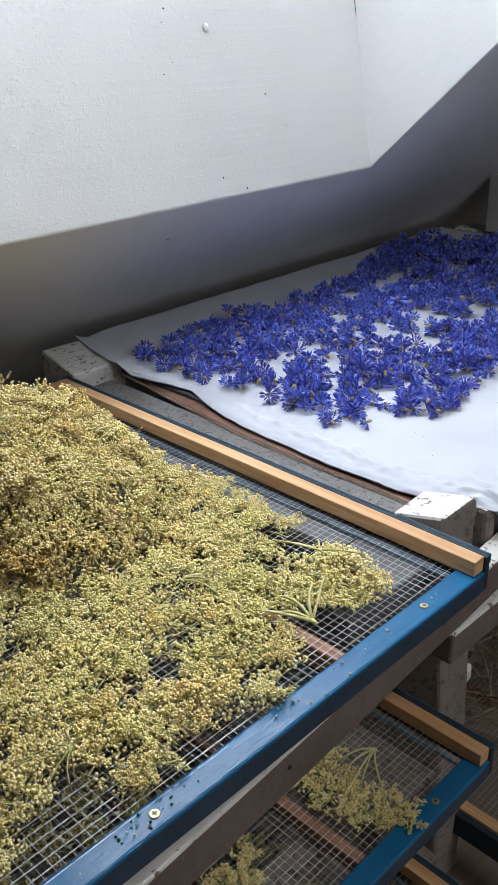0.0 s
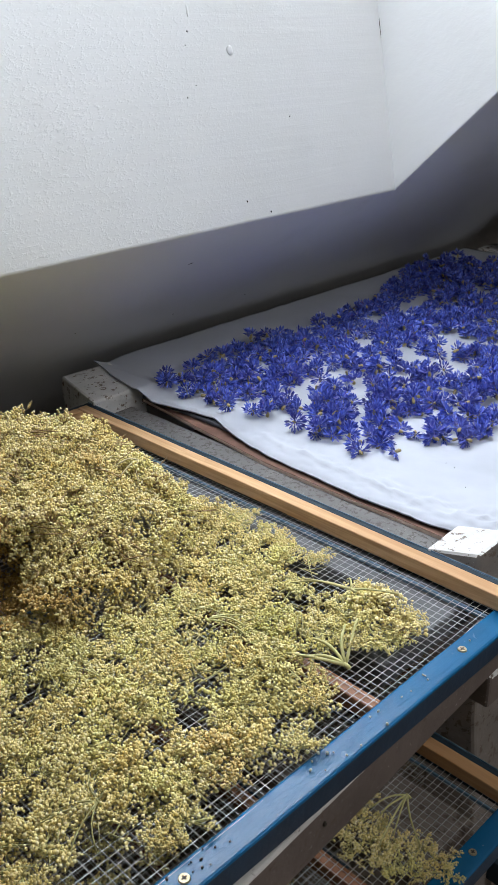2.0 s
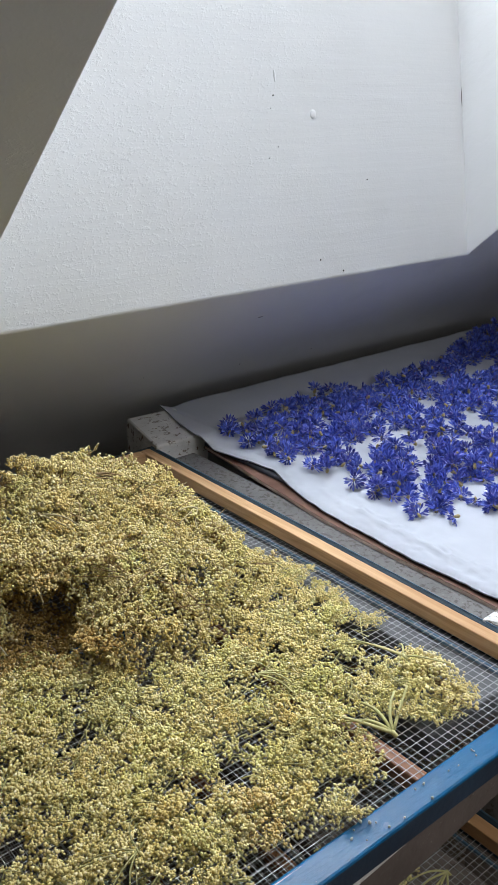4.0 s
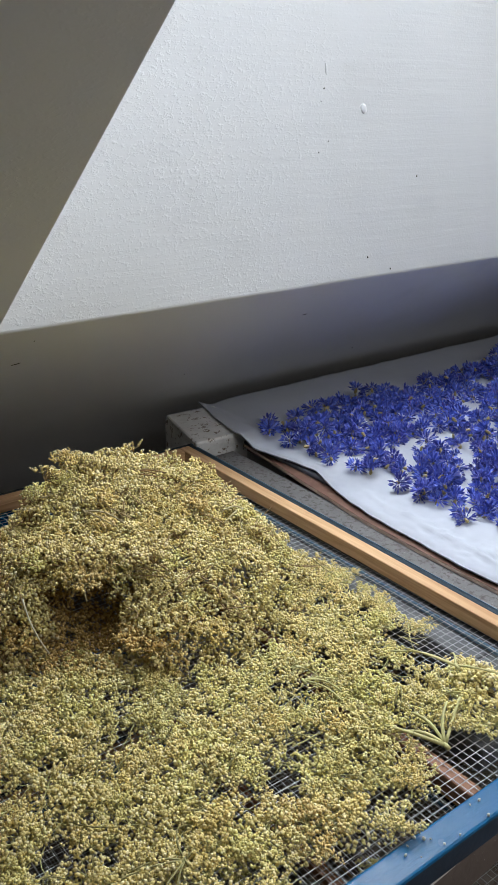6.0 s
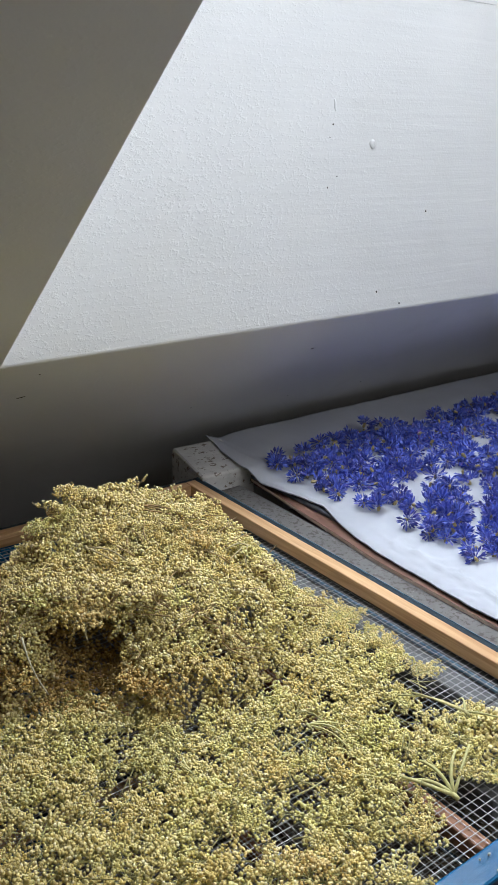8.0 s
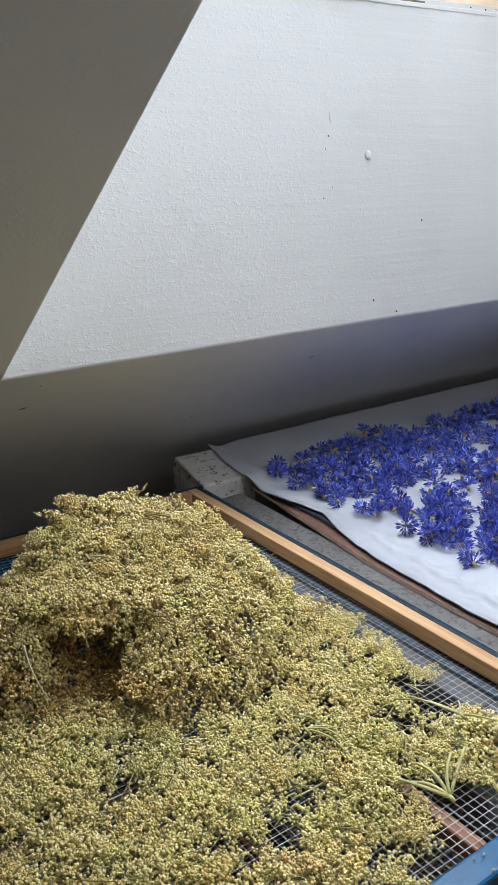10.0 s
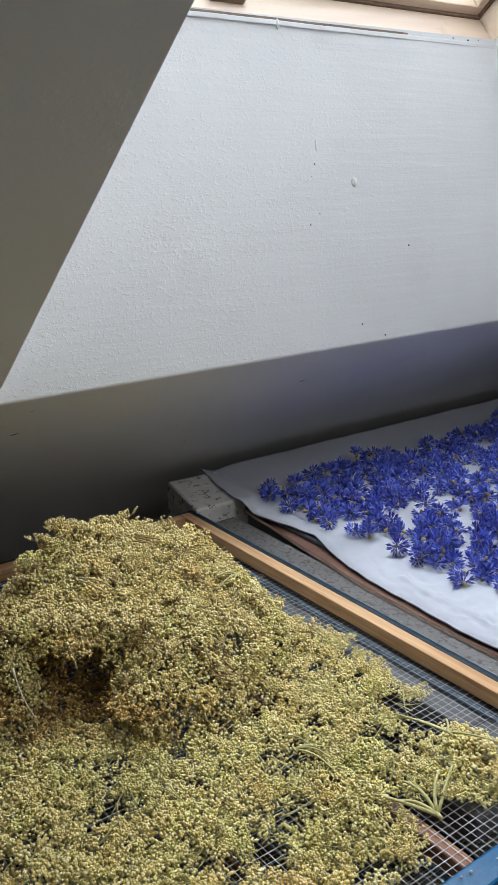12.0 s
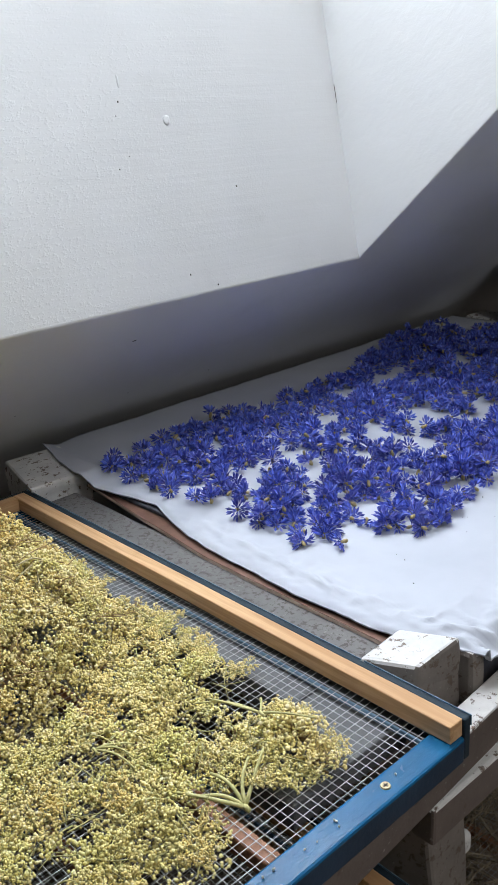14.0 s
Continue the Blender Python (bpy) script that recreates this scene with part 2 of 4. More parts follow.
OLIVE_STEM = plain_material("olive_elder_stem", (0.22, 0.20, 0.07), (0.36, 0.33, 0.13), 60, 0.6)
# browner bud copy that holds the shade inside the heap's hollow
SHADED_BUD = bud_material("shaded_elder_bud", (0.46, 0.30, 0.105), (0.58, 0.40, 0.15), (0.67, 0.48, 0.19), (0.76, 0.58, 0.28))
DRY_STEM = plain_material("dry_elder_stem", (0.38, 0.31, 0.15), (0.52, 0.45, 0.25), 60, 0.6)
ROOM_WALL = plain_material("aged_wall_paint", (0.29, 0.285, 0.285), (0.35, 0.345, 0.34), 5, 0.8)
GREY_BOARD = plain_material("grey_board", (0.38, 0.37, 0.36), (0.46, 0.45, 0.44), 8, 0.7)
DARK_FILL = plain_material("dark_fill", (0.05, 0.055, 0.07), (0.09, 0.09, 0.11), 80, 0.9)
HAY = plain_material("dry_hay", (0.10, 0.08, 0.055), (0.30, 0.245, 0.165), 40, 0.7)
STRAW = plain_material("pale_straw", (0.60, 0.55, 0.40), (0.72, 0.66, 0.50), 40, 0.6)
BARE_EDGE = plain_material("bare_worn_wood", (0.50, 0.36, 0.28), (0.68, 0.54, 0.44), 60, 0.7)


def cloth_material():
    k = Nodes("white_cotton", 0.85)
    k.color(k.ramp(k.noise(9, 4), (0.3, (0.43, 0.45, 0.50)), (0.7, (0.48, 0.50, 0.55))))
    k.bump((k.noise(14, 3, 0.5, (1, 0.6, 1), 0.5), 0.25, 0.006), (k.noise(500, 2), 0.15, 0.0005))
    return k.m


COTTON = cloth_material()

# ---- the attic: floor, sloping ceiling with the roof window, walls ----
RX0, RX1, RY0 = -2.4, 2.6, -2.6
U_LOW = -1.0755 / SU                      # the slope runs down to the floor
U_TOP = (2.55 - 1.0755) / SU
Y_RIDGE = 0.7605 - CU * U_TOP
H_TOP = WU1 + ROOF * CU / SU             # upper edge of the opening, level reveal


def build_slope():
    bm = bmesh.new()

    def ring(x0, x1, u0, u1, n):
        return [bm.verts.new((x, u, n)) for x, u in ((x0, u0), (x1, u0), (x1, u1), (x0, u1))]

    hole_in, hole_out = ring(XL, XR, 0, H_TOP, 0), ring(XL, XR, WU0, WU1, ROOF)
    hole_out[1].co.y = WU0 + 0.007
    hole_in[0].co.x, hole_in[0].co.y, hole_in[3].co.x = XL + 0.008, -0.001, XL + 0.048      # the plasterer's edges are a little out of true
    rim_in, rim_out = ring(RX0, RX1, U_LOW, U_TOP, 0), ring(RX0, RX1, U_LOW - 0.5, U_TOP, ROOF)
    for i in range(4):
        j = (i + 1) % 4
        bm.faces.new((rim_in[i], hole_in[i], hole_in[j], rim_in[j]))
        bm.faces.new((rim_out[i], rim_out[j], hole_out[j], hole_out[i]))
        bm.faces.new((hole_in[i], hole_out[i], hole_out[j], hole_in[j]))
        bm.faces.new((rim_in[i], rim_in[j], rim_out[j], rim_out[i]))
    bmesh.ops.recalc_face_normals(bm, faces=bm.faces[:])
    lip = [e for e in bm.edges if e.verts[0] in hole_in and e.verts[1] in hole_in]
    bmesh.ops.bevel(bm, geom=lip, offset=0.003, segments=2, profile=0.5, affect="EDGES")
    ob = part("wall_slope", bm, PLASTER)
    ob.data.materials.append(STIPPLED)
    for f in ob.data.polygons:
        if f.center.z > 0.05 and XL - 0.1 < f.center.x < XR + 0.1 and abs(f.normal.z) < 0.9:
            f.material_index = 1
    ob.matrix_world = SLOPE
    return tagged(ob, "white plastered sloping attic ceiling with deep window reveal", "sloping ceiling", kind="structure")


build_slope()
tagged(bar("floor", (RX0, RX1, RY0, 2.05, -0.12, 0), FLOOR_WOOD, bevel=0), "worn brown wooden attic floor", "floor", kind="structure")
tagged(bar("wall_back", (RX0, RX1, RY0 - 0.12, RY0 - 0.002, 0, 2.55), ROOM_WALL, bevel=0), "aged plain attic wall", "wall", kind="structure")


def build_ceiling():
    """Flat ceiling behind the camera, with an opening for an added, unseen roof light."""
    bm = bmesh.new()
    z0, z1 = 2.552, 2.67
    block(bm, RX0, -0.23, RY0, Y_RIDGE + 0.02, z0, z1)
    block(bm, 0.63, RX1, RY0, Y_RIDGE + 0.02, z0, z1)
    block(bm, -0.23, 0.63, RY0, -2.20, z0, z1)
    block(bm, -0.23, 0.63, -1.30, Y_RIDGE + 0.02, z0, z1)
    tagged(part("ceiling", bm, ROOM_WALL), "aged flat ceiling with an added roof light", "ceiling", kind="structure")
    w = holder("fill_window_2", pose(0.20, -1.75, z1), "small white roof light assumed in the unseen flat ceiling", "window", kind="structure")
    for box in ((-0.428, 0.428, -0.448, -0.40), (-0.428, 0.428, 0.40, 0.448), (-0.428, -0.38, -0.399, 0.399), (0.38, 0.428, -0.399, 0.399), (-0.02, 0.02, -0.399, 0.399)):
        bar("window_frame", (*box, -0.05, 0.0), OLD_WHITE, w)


build_ceiling()
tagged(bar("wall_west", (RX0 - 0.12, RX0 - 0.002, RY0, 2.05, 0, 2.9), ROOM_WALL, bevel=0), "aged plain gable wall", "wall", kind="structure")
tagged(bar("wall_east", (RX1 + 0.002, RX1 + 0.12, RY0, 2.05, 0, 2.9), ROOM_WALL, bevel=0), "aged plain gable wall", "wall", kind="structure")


def build_window():
    w = holder("window_1", SLOPE.copy(), "pine roof window above the white reveal", "roof window", kind="structure")
    n0, n1, n2, n3 = ROOF + 0.001, ROOF + 0.062, ROOF + 0.069, ROOF + 0.12
    a, b, c, d = XL + 0.0, XR - 0.0, WU0, WU1
    t = 0.07
    bar("frame_rail", (a - t, b + t, c - t, c, n0, n1), FRAME_PINE, w, "pale varnished pine frame")
    bar("frame_rail", (a - t, b + t, d, d + t, n0, n1), FRAME_PINE, w)
    bar("frame_stile", (a - t, a, c, d, n0, n1), FRAME_PINE, w)
    bar("frame_stile", (b, b + t, c, d, n0, n1), FRAME_PINE, w)
    for box in ((a - t, b + t, c - t, c + 0.004), (a - t, b + t, d - 0.004, d + t), (a - t, a + 0.004, c, d), (b - 0.004, b + t, c, d)):
        bar("gasket", (*box, n1, n2), GASKET, w, "dark rubber gasket", bevel=0)
    s = 0.022
    bar("sash_rail", (a - t, b + t, c - t, c + s, n2, n3), FRAME_PINE, w)
    bar("sash_rail", (a - t, b + t, d - s, d + t, n2, n3), FRAME_PINE, w)
    bar("sash_stile", (a - t, a + s, c + s, d - s, n2, n3), FRAME_PINE, w)
    bar("sash_stile", (b - s, b + t, c + s, d - s, n2, n3), FRAME_PINE, w)
    g = bar("glass_pane", (a + s, b - s, c + s, d - s, n2 + 0.02, n2 + 0.026), GLASS, w, "clear glass pane", bevel=0)
    g.visible_shadow = False
    latch = bar("window_latch", (0.05, 0.12, c - 0.001, c + 0.012, n0 + 0.02, n1 - 0.004), GASKET, w, "dark metal latch", bevel=0.003)
    return w


gk = Nodes("window_glass", 0.02)
gk.b.inputs["Transmission Weight"].default_value = 1.0
GLASS = gk.m
build_window()


# ---- drying trays ----
def wire_net(x0, x1, y0, y1, pitch, r, z):
    """Welded wire net: two layers of thin wires, slightly wavy."""
    vs, fs = [], []

    def wire(p, q, seg, seed):
        p, q = np.array(p), np.array(q)
        side = np.array((0.0, 1, 0)) if abs(q[0] - p[0]) > abs(q[1] - p[1]) else np.array((1.0, 0, 0))
        up = np.array((0, 0, 1.0))
        base = len(vs)
        for i in range(seg + 1):
            c = p + (q - p) * i / seg
            c = c + side * 0.0007 * math.sin(seed * 3.1 + i * 1.3) + up * 0.0014 * math.sin(c[0] * 11 + 1) * math.sin(c[1] * 9)
            for s, u in ((-1, 0), (0, 1), (1, 0), (0, -1)):
                vs.append(c + side * r * s + up * r * u)
        for i in range(seg):
            for k in range(4):
                a, b = base + i * 4 + k, base + i * 4 + (k + 1) % 4
                fs.append((a, b, b + 4, a + 4))

    nx, ny = int((x1 - x0) / pitch), int((y1 - y0) / pitch)
    for i in range(nx + 1):
        wire((x1 - i * pitch, y0, z), (x1 - i * pitch, y1, z), 8, i)
    for j in range(ny + 1):
        wire((x0, y0 + j * pitch, z + r * 1.7), (x1, y0 + j * pitch, z + r * 1.7), 8, j + 500)
    return mesh_from("wire_net", vs, fs, GALVANISED, True)


TRAY_W, TRAY_D = 1.15, 0.90
PITCH_NET = 0.0100


def screw(x, y, z, parent):
    bm = bmesh.new()
    bmesh.ops.create_cone(bm, cap_ends=True, segments=20, radius1=0.0055, radius2=0.0047, depth=0.0016)
    bmesh.ops.translate(bm, verts=bm.verts[:], vec=(x, y, z + 0.0008))
    s = part("screw", bm, BRASS, parent, "brass cross-head screw")
    bm = bmesh.new()
    for a, b in ((0.0026, 0.0008), (0.0008, 0.0026)):
        block(bm, x - a, x + a, y - b, y + b, z + 0.0014, z + 0.0019 + (a > b) * 0.0001)
    part("recess", bm, DARK, s)


def build_tray(m, label, battens=(-0.25, -0.86)):
    t = holder("drying_tray", m, label, "drying tray", "drying trays")
    w, d = TRAY_W, TRAY_D
    f = bar("front_lath", (-w, 0.0, 0.0, 0.031, -0.031, 0.0), BLUE, t, "blue painted wooden lath, shade painted on the front face", 0.0030, 0.0006, 12, 0)
    two_tone(f, SHADED_BLUE)
    bar("back_lath", (-w, 0.0, d - 0.03, d, -0.031, -0.003), BLUE, t, "blue painted wooden lath")
    # pale colour paints the glint along this blue lath
    bar("side_lath", (-0.0325, -0.029, 0.0315, d - 0.0305, -0.011, -0.003), WORN_GLINT_BLUE, t, "blue painted wooden lath")
    bar("side_lath", (-w + 0.0265, -w + 0.036, 0.0315, d - 0.0305, -0.031, -0.003), BLUE, t, "blue painted wooden lath")
    bar("edge_strip", (0.0005, 0.0108, 0.001, d + 0.0108, -0.03, 0.0205), TEAL, t, "dark teal painted edge strip")
    bar("worn_edge", (0.0110, 0.0122, 0.001, d + 0.0108, 0.008, 0.0212), WORN_GLINT_BLUE, t, "pale blue worn edge of the strip", 0.0005, 0.0003, 12, 1)
    bar("edge_strip", (-w - 0.012, -w - 0.0005, 0.001, d + 0.012, -0.03, 0.017), TEAL, t)
    bar("edge_strip", (-w, 0.0, d + 0.0005, d + 0.0108, -0.03, 0.0205), TEAL, t)
    bar("side_rail", (-0.021, 0.0, 0.004, d, 0.0005, 0.022), PINE, t, "bare pine rail", 0.0015, 0.0005, 10, 1)
    bar("side_rail", (-w, -w + 0.021, 0.004, d, 0.0005, 0.022), PINE, t, "bare pine rail", 0.0015)
    bar("back_rail", (-w + 0.0215, -0.0215, d - 0.021, d, 0.0005, 0.022), PINE_X, t, "bare pine rail", 0.0015, 0.0005, 10, 0)
    for x in battens:
        bar("batten", (x, x + 0.018, 0.032, d - 0.031, -0.026, -0.004), BATTEN, t, "reddish-brown cross batten")
    net = new("wire_net", NET)
    net.parent = t
    net["label"] = "galvanised welded wire net"
    for x in (-0.109, -0.517, -0.93):
        screw(x, 0.0155, 0.0, f)
    return t


NET = wire_net(-TRAY_W + 0.02, -0.019, 0.027, TRAY_D - 0.02, PITCH_NET, 0.00050, -0.0015)
TZ = 0.75
build_tray(pose(0, 0, TZ), "blue and pine wire-net drying tray heaped with elderflower")
build_tray(pose(0.008, -0.034, TZ - 0.298), "blue and pine drying tray below the heaped tray")
build_tray(pose(-0.01, -0.02, TZ - 0.58), "lowest blue and pine drying tray near the floor")
build_tray(pose(1.30, -0.13, TZ - 0.615), "blue and pine drying tray on the low shelf under the table")


# ---- rack rail and side table ----
def skew(ob, x, y, z, deg):
    ob.matrix_world = pose(x, y, z, 0, 0, deg)
    return ob


# pale top, painted-in shade on the sides
front_rail = skew(two_tone(bar("rack_rail", (-1.3, 1.6, 0.0, 0.034, -0.056, -0.001), RAIL_GREY, None, "", 0.003, 0.001, 24, 0), RAIL_SHADE), -0.0, 0.021, TZ - 0.031, 3.3)
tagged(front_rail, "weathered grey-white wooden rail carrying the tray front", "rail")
for x in (-0.62, -0.36, -0.06, 0.22):
    bm = bmesh.new()
    bmesh.ops.create_cone(bm, cap_ends=True, segments=12, radius1=0.0028, radius2=0.0022, depth=0.0024, matrix=pose(x, -0.0008, -0.022, 90, 0, 0))
    part("nail", bm, DARK, front_rail, "rusty nail head")
tagged(bar("rack_rail", (-1.3, -0.02, TRAY_D - 0.06, TRAY_D - 0.02, TZ - 0.08, TZ - 0.0325), RAIL_GREY, None, "", 0.003, 0.001, 16, 0),
       "weathered grey-white wooden rail carrying the tray back", "rail")
tagged(bar("rack_side_board", (-0.068, -0.001, 0.182, TRAY_D - 0.062, TZ - 0.046, TZ - 0.0135), DULL_GREY, None, "", 0.003, 0.001, 12, 1),
       "dull grey board under the tray side", "board")
tagged(bar("rack_corner_board", (-0.178, -0.002, 0.072, 0.180, TZ - 0.046, TZ - 0.0150), DULL_GREY, None, "", 0.003, 0.001, 8, 0),
       "dull grey board under the tray corner", "board")
tagged(bar("rack_side_board", (-0.165, -0.030, 0.024, TRAY_D - 0.11, TZ - 0.372, TZ - 0.3325), SHELF_WOOD, None, "", 0.003, 0.001, 12, 1),
       "worn grey-brown board under the lower tray side", "board")
for z in (TZ - 0.298, TZ - 0.58):
    for y in (0.06, TRAY_D - 0.12):
        tagged(bar("shelf_rail", (-1.22, 0.06 if z < TZ - 0.4 else -0.17, y, y + 0.035, z - 0.075, z - 0.0325), SHELF_WOOD, None, "", 0.003), "weathered wooden shelf rail under a tray", "rail", "shelf rails")
for x in (-1.25,):
    for y in (0.10, TRAY_D - 0.02):
        tagged(bar("rack_post", (x, x + 0.06, y, y + 0.06, 0.0, TZ - 0.082), RAIL_GREY, None, "", 0.003), "weathered wooden rack post", "post", "rack posts")


def build_table():
    t = holder("side_table", pose(0, 0, 0), "old wooden table with chipped white and grey paint", "table")
    top = TZ + 0.030
    for x0, x1, y0, y1, lean, drift in ((0.009, 0.084, 0.080, 0.152, -0.31, 0.08), (0.038, 0.158, 0.886, 1.042, 0.18, 0.0), (1.52, 1.61, 0.062, 0.152, 0, 0), (1.52, 1.61, 0.93, 1.03, 0, 0)):
        leg = bar("leg", (x0, x1, y0, y1, 0.0, top), OLD_WHITE, t, "square leg in chipped white paint, front pair with shaded grimy sides", 0.005, 0.0045, 30, 2)
        for v in leg.data.vertices:
            v.co.x += (v.co.y - y1) * lean + (top - v.co.z) * drift
            if v.co.z > top - 0.03:
                v.co += noise.noise_vector(v.co * 32) * 0.006 + noise.noise_vector(v.co * 95) * 0.0025
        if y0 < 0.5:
            two_tone(leg, SHADED_GRIMY_WHITE)
    two_tone(bar("leg_block", (0.1085, 0.134, 0.064, 0.102, TZ - 0.062, TZ + 0.014), OLD_WHITE, t, "chipped white block, sides grimy and tinted as shaded", 0.007, 0.006, 4, 2), SHADED_GRIMY_WHITE)
    bar("peg", (0.129, 0.150, 0.080, 0.104, TZ - 0.315, TZ - 0.282), OLD_WHITE, t, "white painted peg end", 0.007, 0.003, 3, 2)
    bar("side_apron", (0.018, 0.0918, 0.155, 0.882, TZ - 0.085, TZ - 0.004), OLD_GREY, t, "grimy grey painted side rail", 0.004, 0.0015, 14, 1)
    bar("side_apron", (1.53, 1.60, 0.153, 0.929, TZ - 0.085, TZ - 0.004), OLD_GREY, t, "grimy grey painted side rail", 0.004)
    two_tone(bar("front_apron", (-0.010, 1.64, 0.030, 0.0615, TZ - 0.160, TZ - 0.110), OLD_WHITE, t, "front rail with worn white edge", 0.004, 0.0015, 16, 0), RAIL_SHADE)
    bar("back_apron", (0.136, 1.52, 1.02, 1.055, TZ - 0.085, TZ - 0.004), OLD_GREY, t, "grimy grey painted back rail", 0.004)
    bar("top_board", (0.1412, 1.528, 0.155, 1.018, TZ - 0.024, TZ - 0.004), HARDBOARD, t, "reddish-brown hardboard top", 0.001)
    strip = two_tone(bar("edge_board", (0.0745, 0.1365, 0.157, 0.884, TZ - 0.0035, TZ + 0.003), HARDBOARD, t, "reddish-brown hardboard strip with a pale worn edge", 0.0008, 0.0012, 24, 1), BARE_EDGE)
    for v in strip.data.vertices:
        if v.co.x < 0.10:
            v.co.x += 0.115 * max(0.0, v.co.y - 0.50)
    bar("felt_pad", (0.165, 1.515, 0.165, 1.015, TZ - 0.0038, TZ + 0.0215), DARK_FILL, t, "dark felt pad under the sheet", 0.002)
    # added dark pieces: shaded gap at the hem, black void at the front
    bar("felt_strip", (0.117, 0.1365, 0.560, 0.884, TZ + 0.0035, TZ + 0.011), DARK_FILL, t, "dark strip filling the shaded gap under the sheet", 0.002, 0.001, 8, 1)
    bar("felt_skirt", (0.128, 1.515, 0.100, 0.108, TZ - 0.105, TZ + 0.016), DARK_FILL, t, "dark panel added for the black void below the sheet front", 0.003, 0.003, 20, 0)
    return t


build_table()


def build_cloth():
    """A white sheet with a rolled, wrinkled hem over the board."""
    nx, ny = 170, 230
    x_end, y_end = 1.50, 1.062

    def left(y):
        ys = (0.05, 0.10, 0.155, 0.27, 0.42, 0.55, 0.60, 0.68, 0.76, 0.88, 0.95, 1.02, 1.07)
        xs = (0.118, 0.106, 0.080, 0.078, 0.084, 0.092, 0.103, 0.124, 0.112, 0.092, 0.106, 0.124, 0.134)
        return float(np.interp(y, ys, xs)) + 0.001 * math.sin(y * 37) + 0.0015 * noise.noise((y * 28, 0.5, 2))

    def front(x):
        return 0.052 + 0.10 * math.exp(-((x - 0.045) / 0.035) ** 4) + 0.008 * math.sin(x * 23) + 0.02 * (x - 0.1)

    vs, fs = [], []
    for j in range(ny + 1):
        fy = j / ny
        for i in range(nx + 1):
            fx = (i / nx) ** 1.5
            y0 = 0.05 + fy ** 1.3 * (y_end - 0.05)
            x = left(y0) + fx * (x_end - left(y0))
            y = front(x) + fy ** 1.3 * (y_end - front(x))
            dx, dy = x - left(y0), y - front(x)
            z = TZ + 0.0275
            on_leg = min(1.0, max(0.0, (0.165 - x) / 0.030)) * min(1.0, max(0.0, (y - 0.83) / 0.035))
            z += 0.0075 * on_leg
            z += 0.0016 * noise.noise((x * 9, y * 9, 1)) + 0.0011 * noise.noise((x * 31, y * 25, 4))
            z += 0.0030 * math.exp(-max(dy, 0) / 0.10) * noise.noise((x * 16 + y * 20, y * 42, 9))
            hem = math.exp(-((dx - 0.022) / 0.013) ** 2) * (0.4 + 0.6 * max(0, 1 - y / 0.95))
            hem2 = math.exp(-((dy - 0.03) / 0.02) ** 2)
            z += 0.0022 * hem * (1 - on_leg) * (0.7 + 0.6 * noise.noise((y * 16, 3, 1))) + 0.0045 * hem2 * (0.6 + 0.9 * noise.noise((x * 24, 8, 2)))
            rim = math.exp(-((dx - 0.02) / 0.025) ** 2) * (1 - on_leg)
            z += (0.001 * rim + 0.002 * hem2) * noise.noise((y * 75 + x * 30, x * 110, 7)) + 0.0015 * hem2 * noise.noise((x * 120 + y * 60, y * 150, 3))
            z -= ((0.0065 + 0.0065 * min(1.0, max(0.0, (0.66 - y) / 0.06))) * math.exp(-(dx / 0.05) ** 2) + 0.004 * math.exp(-(dx / 0.005) ** 2)) * (1 - on_leg)
            fold = dx - 0.031 - 0.008 * noise.noise((y * 11, 6, 2))
            z += 0.0062 * math.exp(-(fold / 0.0050) ** 2) * (0.55 + noise.noise((y * 19, 1, 5))) * min(1.0, max(0.0, (0.60 - y) / 0.15)) * (1 - on_leg)
            z += 0.0055 * noise.noise((dx * 95, y * 34, 11)) * math.exp(-((dx - 0.032) / 0.016) ** 2) * min(1.0, max(0.0, (0.56 - y) / 0.2)) * (1 - on_leg)
            z -= 0.014 * math.exp(-(dy / 0.018) ** 2) * (x > 0.13)
            crease = max(0.0, 1 - abs(noise.noise((x * 34 + y * 14, y * 22 - x * 10, 3))) / 0.22)
            z += 0.0032 * crease * (1 - on_leg) * (math.exp(-((dx - 0.035) / 0.022) ** 2) * min(1.0, max(0.0, (0.60 - y) / 0.15)) + math.exp(-((dy - 0.05) / 0.035) ** 2))
            vs.append((x, y, z))
    for j in range(ny):
        for i in range(nx):
            a = j * (nx + 1) + i
            fs.append((a, a + 1, a + nx + 2, a + nx + 1))
    me = mesh_from("cotton_sheet", vs, fs, COTTON, True)
    ob = tagged(new("cotton_sheet", me), "white cotton sheet spread over the table, wrinkled hem", "cloth")
    so = ob.modifiers.new("thick", "SOLIDIFY")
    so.thickness, so.offset = 0.003, -1
    return ob


build_cloth()
tagged(bar("storage_box", (1.505, 1.80, 0.60, 0.915, TZ + 0.032, TZ + 0.20), GREY_BOARD, None, "", 0.004), "plain pale grey box at the far table end", "box")


